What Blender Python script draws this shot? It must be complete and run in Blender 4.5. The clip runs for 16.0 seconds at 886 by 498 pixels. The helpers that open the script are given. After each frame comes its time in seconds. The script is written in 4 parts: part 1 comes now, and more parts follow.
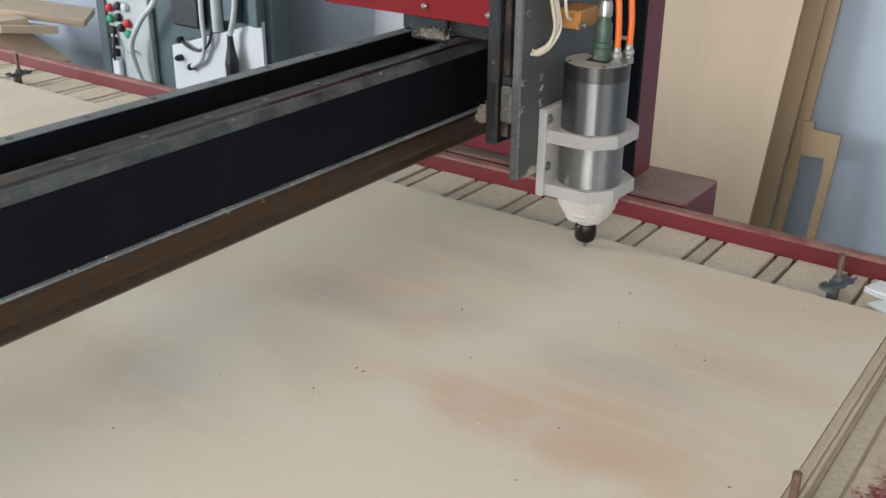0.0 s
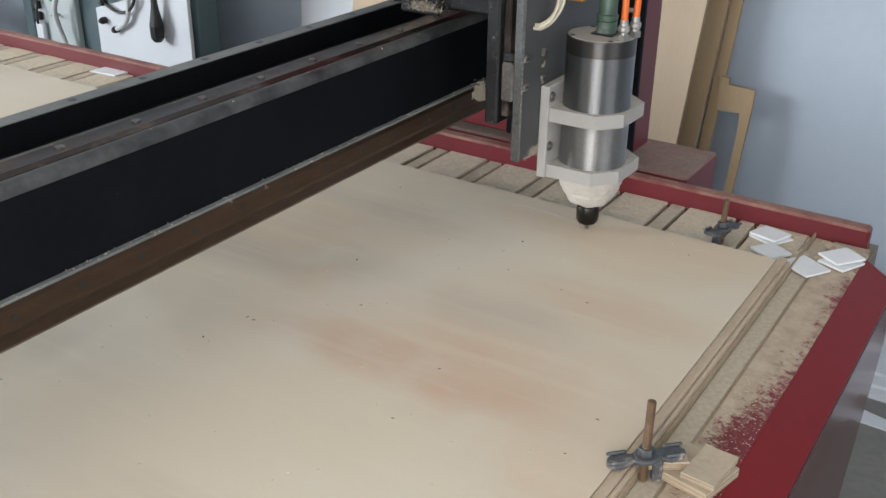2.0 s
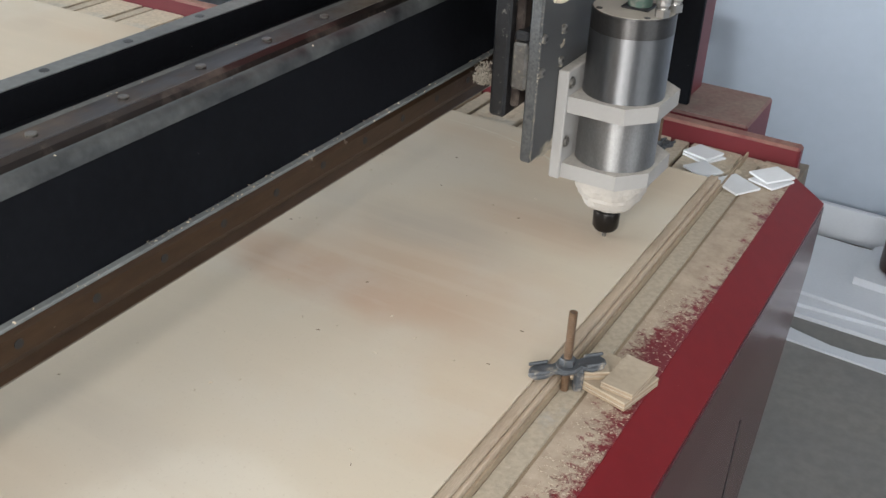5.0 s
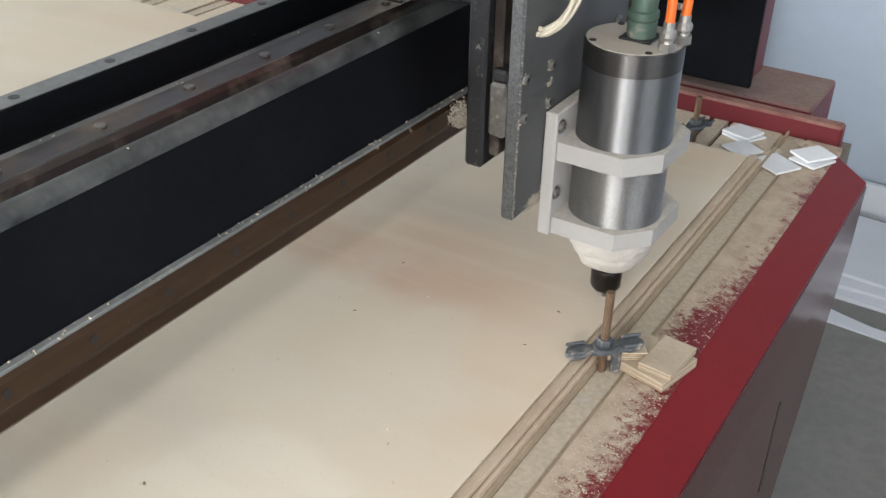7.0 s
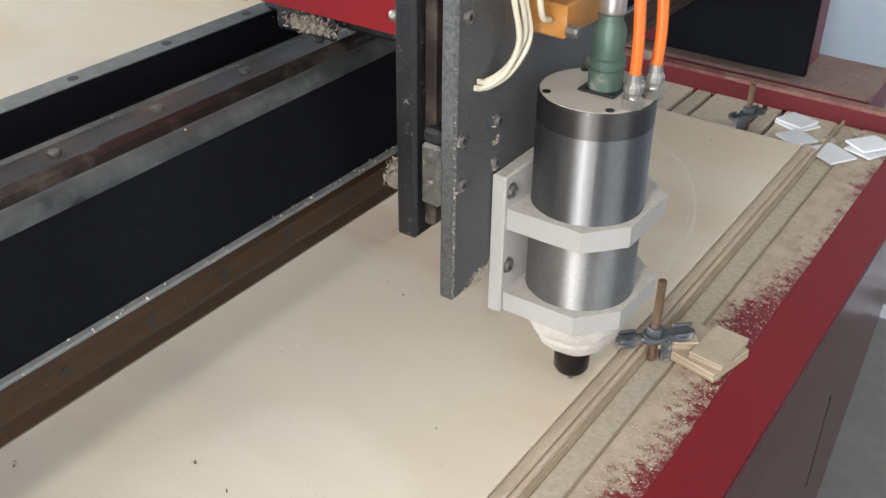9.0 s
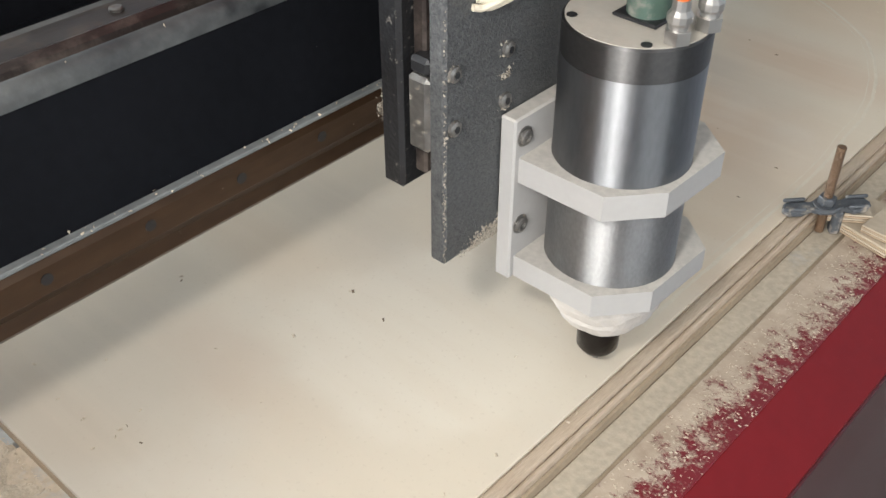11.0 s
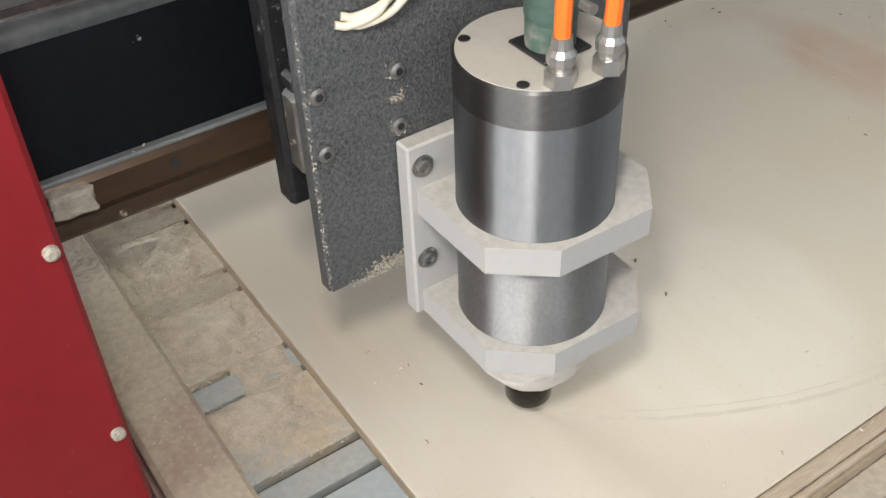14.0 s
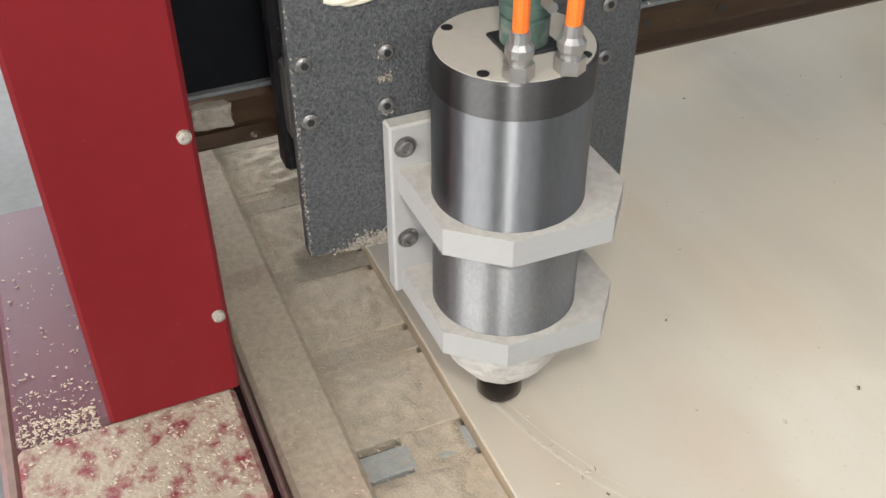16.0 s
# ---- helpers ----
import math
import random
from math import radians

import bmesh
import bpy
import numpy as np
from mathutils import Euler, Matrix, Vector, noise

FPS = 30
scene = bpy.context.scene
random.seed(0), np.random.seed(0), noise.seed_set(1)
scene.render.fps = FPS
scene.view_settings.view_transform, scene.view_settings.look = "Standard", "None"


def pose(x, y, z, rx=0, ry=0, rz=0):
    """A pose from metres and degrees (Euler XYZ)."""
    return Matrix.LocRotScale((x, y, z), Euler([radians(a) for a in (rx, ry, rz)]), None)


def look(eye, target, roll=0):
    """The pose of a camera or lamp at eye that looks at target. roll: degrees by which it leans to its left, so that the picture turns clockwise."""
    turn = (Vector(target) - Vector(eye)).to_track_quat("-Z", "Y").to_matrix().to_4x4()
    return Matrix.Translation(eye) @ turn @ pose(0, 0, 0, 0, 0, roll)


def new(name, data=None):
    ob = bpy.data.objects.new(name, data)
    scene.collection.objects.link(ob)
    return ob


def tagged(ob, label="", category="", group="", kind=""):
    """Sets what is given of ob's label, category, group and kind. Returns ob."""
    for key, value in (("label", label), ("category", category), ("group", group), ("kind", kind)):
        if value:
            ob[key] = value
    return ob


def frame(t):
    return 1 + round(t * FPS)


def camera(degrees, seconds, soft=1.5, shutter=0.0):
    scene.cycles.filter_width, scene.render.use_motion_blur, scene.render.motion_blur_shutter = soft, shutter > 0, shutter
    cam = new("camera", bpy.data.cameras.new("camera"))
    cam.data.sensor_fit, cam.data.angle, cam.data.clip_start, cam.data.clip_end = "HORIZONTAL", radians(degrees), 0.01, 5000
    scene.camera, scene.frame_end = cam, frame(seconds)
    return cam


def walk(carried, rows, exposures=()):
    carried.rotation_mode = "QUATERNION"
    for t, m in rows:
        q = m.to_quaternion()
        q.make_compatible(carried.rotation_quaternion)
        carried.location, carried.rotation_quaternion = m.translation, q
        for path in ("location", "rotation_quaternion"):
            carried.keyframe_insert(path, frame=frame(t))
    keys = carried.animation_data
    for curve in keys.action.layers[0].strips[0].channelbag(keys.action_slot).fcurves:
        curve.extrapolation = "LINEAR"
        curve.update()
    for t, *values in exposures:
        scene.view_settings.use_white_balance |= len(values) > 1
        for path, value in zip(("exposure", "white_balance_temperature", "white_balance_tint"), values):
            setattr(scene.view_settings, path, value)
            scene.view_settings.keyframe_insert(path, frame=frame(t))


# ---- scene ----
cam = camera(47.22, 16.0)
PATH = [
    (0, pose(0.2035, -0.1575, 0.6523, 65.872, -0.525, 35.509)),
    (0.5, pose(0.2165, -0.1504, 0.6509, 65.337, -0.798, 35.795)),
    (1, pose(0.2477, -0.1626, 0.6538, 65.163, -0.856, 34.287)),
    (1.5, pose(0.2735, -0.1499, 0.6492, 64.710, -0.927, 33.683)),
    (2, pose(0.2943, -0.1399, 0.6459, 63.979, -0.735, 32.738)),
    (2.5, pose(0.3054, -0.1299, 0.6425, 63.234, -1.401, 31.694)),
    (3, pose(0.3081, -0.1274, 0.6374, 62.462, -2.036, 31.042)),
    (3.5, pose(0.3187, -0.1249, 0.6349, 61.542, -2.015, 30.748)),
    (4, pose(0.3230, -0.1271, 0.6334, 60.919, -2.366, 30.205)),
    (6.5, pose(0.3185, -0.1239, 0.6254, 58.873, -1.635, 31.906)),
    (7, pose(0.3207, -0.1253, 0.6255, 58.915, -1.116, 32.282)),
    (7.5, pose(0.3192, -0.1268, 0.6258, 58.750, -1.013, 32.585)),
    (8, pose(0.3183, -0.1271, 0.6260, 58.625, -0.748, 33.134)),
    (8.5, pose(0.3157, -0.1272, 0.6246, 58.457, -0.633, 33.451)),
    (9, pose(0.3122, -0.1293, 0.6208, 58.229, -0.600, 34.659)),
    (9.5, pose(0.3104, -0.1364, 0.6114, 57.113, -0.540, 36.593)),
    (10, pose(0.3095, -0.1531, 0.5927, 56.327, -0.332, 38.406)),
    (10.2, pose(0.3023, -0.1567, 0.5833, 55.480, -0.375, 38.917)),
    (12.3, pose(0.2803, -0.1753, 0.5706, 48.451, 0.569, 48.000)),
    (12.5, pose(0.2735, -0.1791, 0.5688, 48.249, 0.423, 48.472)),
    (13, pose(0.2462, -0.1933, 0.5717, 47.715, 0.448, 50.270)),
    (13.5, pose(0.2355, -0.2007, 0.5750, 48.502, 1.598, 52.895)),
    (14, pose(0.2328, -0.2055, 0.5760, 49.651, 1.848, 55.715)),
    (14.5, pose(0.2239, -0.2135, 0.5748, 50.386, 1.821, 58.652)),
    (15, pose(0.1816, -0.2235, 0.5720, 50.084, 0.309, 60.743)),
    (15.5, pose(0.1399, -0.2267, 0.5687, 49.927, 0.881, 62.115)),
    (16, pose(0.1429, -0.2179, 0.5687, 51.349, 0.208, 66.690)),
]
EXPOSURE = [(0, -0.15), (4, -0.10), (7, 0.06), (10, 0.12), (13, -0.07), (16, -0.05)]
walk(cam, PATH, EXPOSURE)

# seconds, then the cutter's place on the sheet: x along the table, y along the beam
TOOL = [
    (0, -0.4644, 1.1757),
    (0.5, -0.4144, 1.1783),
    (1, -0.3658, 1.1779),
    (1.5, -0.3186, 1.1722),
    (2, -0.2726, 1.1604),
    (2.5, -0.2278, 1.1417),
    (3, -0.1854, 1.1179),
    (3.5, -0.1456, 1.0897),
    (4, -0.1085, 1.0585),
    (4.5, -0.0804, 1.0158),
    (5, -0.0576, 0.9697),
    (5.5, -0.0410, 0.9217),
    (6, -0.0306, 0.8725),
    (6.5, -0.0272, 0.8226),
    (7, -0.0206, 0.7743),
    (7.5, -0.0183, 0.7251),
    (8, -0.0178, 0.6759),
    (8.5, -0.0183, 0.6263),
    (9, -0.0189, 0.5768),
    (9.5, -0.0185, 0.5288),
    (10, -0.0194, 0.4797),
    (10.6, -0.0185, 0.4200),
    (11, -0.0226, 0.3631),
    (11.5, -0.0316, 0.3155),
    (12, -0.0463, 0.2692),
    (12.5, -0.0670, 0.2261),
    (13, -0.0909, 0.1831),
    (13.5, -0.1194, 0.1449),
    (14, -0.1535, 0.1113),
    (14.5, -0.1921, 0.0828),
    (15, -0.2345, 0.0596),
    (15.5, -0.2799, 0.0404),
    (16, -0.3263, 0.0277),
]

# ---- light ----
FLOOR, CEIL = -0.80, 2.30
XW, XE, YS, YN = -6.0, 3.6, -4.0, 2.80

world = bpy.data.worlds.new("sky")
scene.world = world
world.use_nodes = True
wn = world.node_tree.nodes
sky = wn.new("ShaderNodeTexSky")
sky.sky_type, sky.sun_disc = "NISHITA", False
sky.sun_elevation, sky.sun_rotation = radians(40), radians(200)
wn["Background"].inputs["Strength"].default_value = 0.12
world.node_tree.links.new(sky.outputs["Color"], wn["Background"].inputs["Color"])

sun_data = bpy.data.lights.new("sun", "SUN")
sun_data.energy, sun_data.angle, sun_data.color = 1.0, radians(12), (1.0, 0.96, 0.9)
new("sun", sun_data).matrix_world = look((-2, -6, 6), (0, 0, 0))


def window_light(name, eye, target, w, h, watts, colour):
    d = bpy.data.lights.new(name, "AREA")
    d.shape, d.size, d.size_y, d.energy, d.color = "RECTANGLE", w, h, watts, colour
    ob = new(name, d)
    ob.matrix_world = look(eye, target)
    return ob


# daylight in the openings of the south and east walls
window_light("window_light_south", (1.1, YS + 0.12, 1.0), (-0.7, 0, 0.4), 3.0, 1.5, 180, (0.985, 0.982, 0.98))
window_light("window_light_east", (XE - 0.12, -0.6, 1.0), (0, -0.6, 0.6), 2.6, 1.5, 34, (0.95, 0.97, 1.0))
window_light("window_light_west", (XW + 0.12, -1.6, 1.0), (0, -0.4, 0.3), 2.4, 1.5, 400, (0.90, 0.95, 1.0))


# the small torch of the camera that films
torch = bpy.data.lights.new("torch", "POINT")
torch.energy, torch.shadow_soft_size, torch.color = 12.0, 0.042, (1.0, 0.985, 0.96)
new("torch", torch).location = (0.140, -0.190, 0.660)


# ---- materials ----
def mat(name, col, rough=0.6, metal=0.0, var=0.12, scale=8.0, fine=120.0, bump=0.15, dust=0.0, dust_col=(0.50, 0.40, 0.27),
        dust_scale=14.0, dust_soft=0.12, coat=0.0, stretch=(1, 1, 1), up=False, aniso=0.0, spec=0.5):
    """A surface with broad and fine variation, relief, and patches of dust of that share."""
    m = bpy.data.materials.new(name)
    m.use_nodes = True
    n, l = m.node_tree.nodes, m.node_tree.links
    b = n["Principled BSDF"]
    tc = n.new("ShaderNodeTexCoord")
    mp = n.new("ShaderNodeMapping")
    mp.inputs["Scale"].default_value = stretch
    l.new(tc.outputs["Object"], mp.inputs["Vector"])
    info = n.new("ShaderNodeObjectInfo")
    add = n.new("ShaderNodeVectorMath")
    add.operation = "ADD"
    sc = n.new("ShaderNodeMath")
    sc.operation = "MULTIPLY"
    sc.inputs[1].default_value = 17.0
    l.new(info.outputs["Random"], sc.inputs[0])
    l.new(mp.outputs["Vector"], add.inputs[0])
    l.new(sc.outputs[0], add.inputs[1])
    n1 = n.new("ShaderNodeTexNoise")
    n1.inputs["Scale"].default_value, n1.inputs["Detail"].default_value = scale, 5
    n2 = n.new("ShaderNodeTexNoise")
    n2.inputs["Scale"].default_value, n2.inputs["Detail"].default_value = fine, 3
    for q in (n1, n2):
        l.new(add.outputs[0], q.inputs["Vector"])
    mixn = n.new("ShaderNodeMix")
    mixn.inputs["Factor"].default_value = 0.35
    l.new(n1.outputs["Fac"], mixn.inputs["A"])
    l.new(n2.outputs["Fac"], mixn.inputs["B"])
    ramp = n.new("ShaderNodeValToRGB")
    ramp.color_ramp.elements[0].position, ramp.color_ramp.elements[1].position = 0.3, 0.7
    ramp.color_ramp.elements[0].color = (*[c * (1 - var) for c in col], 1)
    ramp.color_ramp.elements[1].color = (*[min(1, c * (1 + var)) for c in col], 1)
    l.new(mixn.outputs["Result"], ramp.inputs["Fac"])
    colour = ramp.outputs["Color"]
    b.inputs["Roughness"].default_value, b.inputs["Metallic"].default_value = rough, metal
    b.inputs["Coat Weight"].default_value = coat
    b.inputs["Coat Roughness"].default_value = 0.12
    b.inputs["Anisotropic"].default_value = aniso
    b.inputs["Specular IOR Level"].default_value = spec
    if aniso > 0:
        tg = n.new("ShaderNodeTangent")
        tg.direction_type, tg.axis = "RADIAL", "Z"
        l.new(tg.outputs["Tangent"], b.inputs["Tangent"])
        b.inputs["Anisotropic Rotation"].default_value = 0.25
    if dust > 0:
        n3 = n.new("ShaderNodeTexNoise")
        n3.inputs["Scale"].default_value, n3.inputs["Detail"].default_value = dust_scale, 8
        n3.inputs["Roughness"].default_value = 0.68
        l.new(tc.outputs["Object"], n3.inputs["Vector"])
        mr = n.new("ShaderNodeMapRange")
        edge = 0.5 + (0.5 - dust) * 0.5
        mr.inputs["From Min"].default_value, mr.inputs["From Max"].default_value = edge - dust_soft / 2, edge + dust_soft / 2
        l.new(n3.outputs["Fac"], mr.inputs["Value"])
        fac = mr.outputs["Result"]
        if up:
            geo = n.new("ShaderNodeNewGeometry")
            sep = n.new("ShaderNodeSeparateXYZ")
            l.new(geo.outputs["Normal"], sep.inputs[0])
            mu = n.new("ShaderNodeMapRange")
            mu.inputs["From Min"].default_value, mu.inputs["From Max"].default_value = 0.3, 0.9
            l.new(sep.outputs["Z"], mu.inputs["Value"])
            mm = n.new("ShaderNodeMath")
            mm.operation = "MULTIPLY"
            l.new(fac, mm.inputs[0])
            l.new(mu.outputs["Result"], mm.inputs[1])
            fac = mm.outputs[0]
        dm = n.new("ShaderNodeMix")
        dm.data_type = "RGBA"
        dr = n.new("ShaderNodeValToRGB")
        dr.color_ramp.elements[0].color = (*[c * 0.90 for c in dust_col], 1)
        dr.color_ramp.elements[1].color = (*[min(1, c * 1.08) for c in dust_col], 1)
        dr.color_ramp.elements[0].position, dr.color_ramp.elements[1].position = 0.35, 0.65
        l.new(n2.outputs["Fac"], dr.inputs["Fac"])
        l.new(fac, dm.inputs["Factor"])
        l.new(colour, dm.inputs["A"])
        l.new(dr.outputs["Color"], dm.inputs["B"])
        colour = dm.outputs["Result"]
        rm = n.new("ShaderNodeMix")
        rm.inputs["A"].default_value, rm.inputs["B"].default_value = rough, 0.95
        l.new(fac, rm.inputs["Factor"])
        l.new(rm.outputs["Result"], b.inputs["Roughness"])
        if metal > 0:
            me = n.new("ShaderNodeMix")
            me.inputs["A"].default_value, me.inputs["B"].default_value = metal, 0.0
            l.new(fac, me.inputs["Factor"])
            l.new(me.outputs["Result"], b.inputs["Metallic"])
    l.new(colour, b.inputs["Base Color"])
    if bump > 0:
        bp = n.new("ShaderNodeBump")
        bp.inputs["Strength"].default_value, bp.inputs["Distance"].default_value = bump, 0.004
        l.new(n2.outputs["Fac"], bp.inputs["Height"])
        l.new(bp.outputs["Normal"], b.inputs["Normal"])
    return m


def plywood_face():
    """Pale veneer with soft orange and grey stains under a film of dust."""
    m = bpy.data.materials.new("plywood_face")
    m.use_nodes = True
    n, l = m.node_tree.nodes, m.node_tree.links
    b = n["Principled BSDF"]
    tc = n.new("ShaderNodeTexCoord")

    def layer(scale, stretch, detail, lo, hi, shift):
        mp = n.new("ShaderNodeMapping")
        mp.inputs["Scale"].default_value, mp.inputs["Location"].default_value = stretch, shift
        l.new(tc.outputs["Object"], mp.inputs["Vector"])
        t = n.new("ShaderNodeTexNoise")
        t.inputs["Scale"].default_value, t.inputs["Detail"].default_value, t.inputs["Roughness"].default_value = scale, detail, 0.5
        l.new(mp.outputs["Vector"], t.inputs["Vector"])
        r = n.new("ShaderNodeMapRange")
        r.interpolation_type = "SMOOTHSTEP"
        r.inputs["From Min"].default_value, r.inputs["From Max"].default_value = lo, hi
        l.new(t.outputs["Fac"], r.inputs["Value"])
        return r.outputs["Result"]

    def over(colour, fac, top, amount):
        k = n.new("ShaderNodeMath")
        k.operation = "MULTIPLY"
        k.inputs[1].default_value = amount
        l.new(fac, k.inputs[0])
        x = n.new("ShaderNodeMix")
        x.data_type = "RGBA"
        l.new(k.outputs[0], x.inputs["Factor"])
        if isinstance(colour, tuple):
            x.inputs["A"].default_value = colour
        else:
            l.new(colour, x.inputs["A"])
        x.inputs["B"].default_value = top
        return x.outputs["Result"]
    c = over((0.60, 0.52, 0.405, 1), layer(2.2, (0.9, 1.6, 1), 2, 0.49, 0.70, (0.3, 1.7, 0)), (0.56, 0.37, 0.22, 1), 0.30)
    c = over(c, layer(3.0, (1, 1, 1), 3, 0.49, 0.70, (4.2, 2.1, 0)), (0.42, 0.37, 0.31, 1), 0.28)
    wob = n.new("ShaderNodeTexNoise")
    wob.inputs["Scale"].default_value, wob.inputs["Detail"].default_value = 9.0, 4
    l.new(tc.outputs["Object"], wob.inputs["Vector"])
    bend = n.new("ShaderNodeVectorMath")
    bend.operation = "MULTIPLY_ADD"
    bend.inputs[1].default_value, bend.inputs[2].default_value = (0.12, 0.07, 0.0), (-0.06, -0.035, 0.0)
    l.new(wob.outputs["Color"], bend.inputs[0])
    place = n.new("ShaderNodeVectorMath")
    l.new(tc.outputs["Object"], place.inputs[0])
    l.new(bend.outputs[0], place.inputs[1])
    ORANGE, GREY, PALE = (0.50, 0.325, 0.22, 1), (0.38, 0.335, 0.29, 1), (0.72, 0.655, 0.545, 1)
    for x, y, rx, ry, top, amount in ((-0.30, 0.685, 0.24, 0.055, ORANGE, 0.78), (-0.20, 0.74, 0.28, 0.14, ORANGE, 0.42), (-0.14, 0.945, 0.15, 0.07, ORANGE, 0.40),
                                      (-0.67, 0.51, 0.16, 0.08, GREY, 0.50), (-0.65, 0.81, 0.17, 0.07, GREY, 0.50), (-0.48, 0.87, 0.14, 0.06, GREY, 0.40), (-0.54, 1.05, 0.20, 0.05, GREY, 0.35),
                                      (-0.24, 0.86, 0.15, 0.07, GREY, 0.42), (-0.28, 0.36, 0.20, 0.05, GREY, 0.22), (-0.23, 0.15, 0.10, 0.05, ORANGE, 0.22), (-0.144, 0.29, 0.115, 0.115, PALE, 0.50), (-0.144, 0.29, 0.22, 0.20, PALE, 0.35), (-0.95, 0.62, 0.3, 0.1, PALE, 0.5)):
        off = n.new("ShaderNodeVectorMath")
        off.operation = "SUBTRACT"
        off.inputs[1].default_value = (x, y, 0)
        l.new(place.outputs[0], off.inputs[0])
        span = n.new("ShaderNodeVectorMath")
        span.operation = "MULTIPLY"
        span.inputs[1].default_value = (1 / rx, 1 / ry, 0)
        l.new(off.outputs[0], span.inputs[0])
        far = n.new("ShaderNodeVectorMath")
        far.operation = "LENGTH"
        l.new(span.outputs[0], far.inputs[0])
        fade = n.new("ShaderNodeMapRange")
        fade.interpolation_type = "SMOOTHSTEP"
        fade.inputs["From Min"].default_value, fade.inputs["From Max"].default_value = 1.15, 0.80 if rx == ry else 0.15
        l.new(far.outputs["Value"], fade.inputs["Value"])
        c = over(c, fade.outputs["Result"], top, amount)
    c = over(c, layer(6.0, (0.5, 7.0, 1), 3, 0.45, 0.7, (1, 5, 0)), (0.64, 0.55, 0.43, 1), 0.28)
    c = over(c, layer(4.0, (1, 1, 1), 6, 0.46, 0.66, (7, 3, 0)), (0.62, 0.565, 0.475, 1), 0.55)
    c = over(c, layer(260.0, (1, 1, 1), 2, 0.60, 0.75, (0, 0, 0)), (0.50, 0.42, 0.32, 1), 0.30)
    l.new(c, b.inputs["Base Color"])
    b.inputs["Roughness"].default_value = 0.8
    b.inputs["Specular IOR Level"].default_value = 0.25
    return m


# how far the caked dust reaches over the red table end: y, then the share of its width
DECK_DUST = ((0.10, 0.50), (0.35, 0.55), (0.46, 0.60), (0.52, 0.66), (0.56, 0.78), (0.65, 0.72), (0.70, 0.50), (0.745, 0.26), (0.80, 0.30), (0.86, 0.62), (0.94, 0.86), (1.02, 1.15), (1.14, 1.05), (1.19, 0.90), (1.25, 1.10), (1.36, 1.3))


def deck_edge(y):
    for (a, u), (b, v) in zip(DECK_DUST, DECK_DUST[1:]):
        if a <= y <= b:
            return u + (v - u) * (y - a) / (b - a)
    return DECK_DUST[0][1] if y < DECK_DUST[0][0] else DECK_DUST[-1][1]


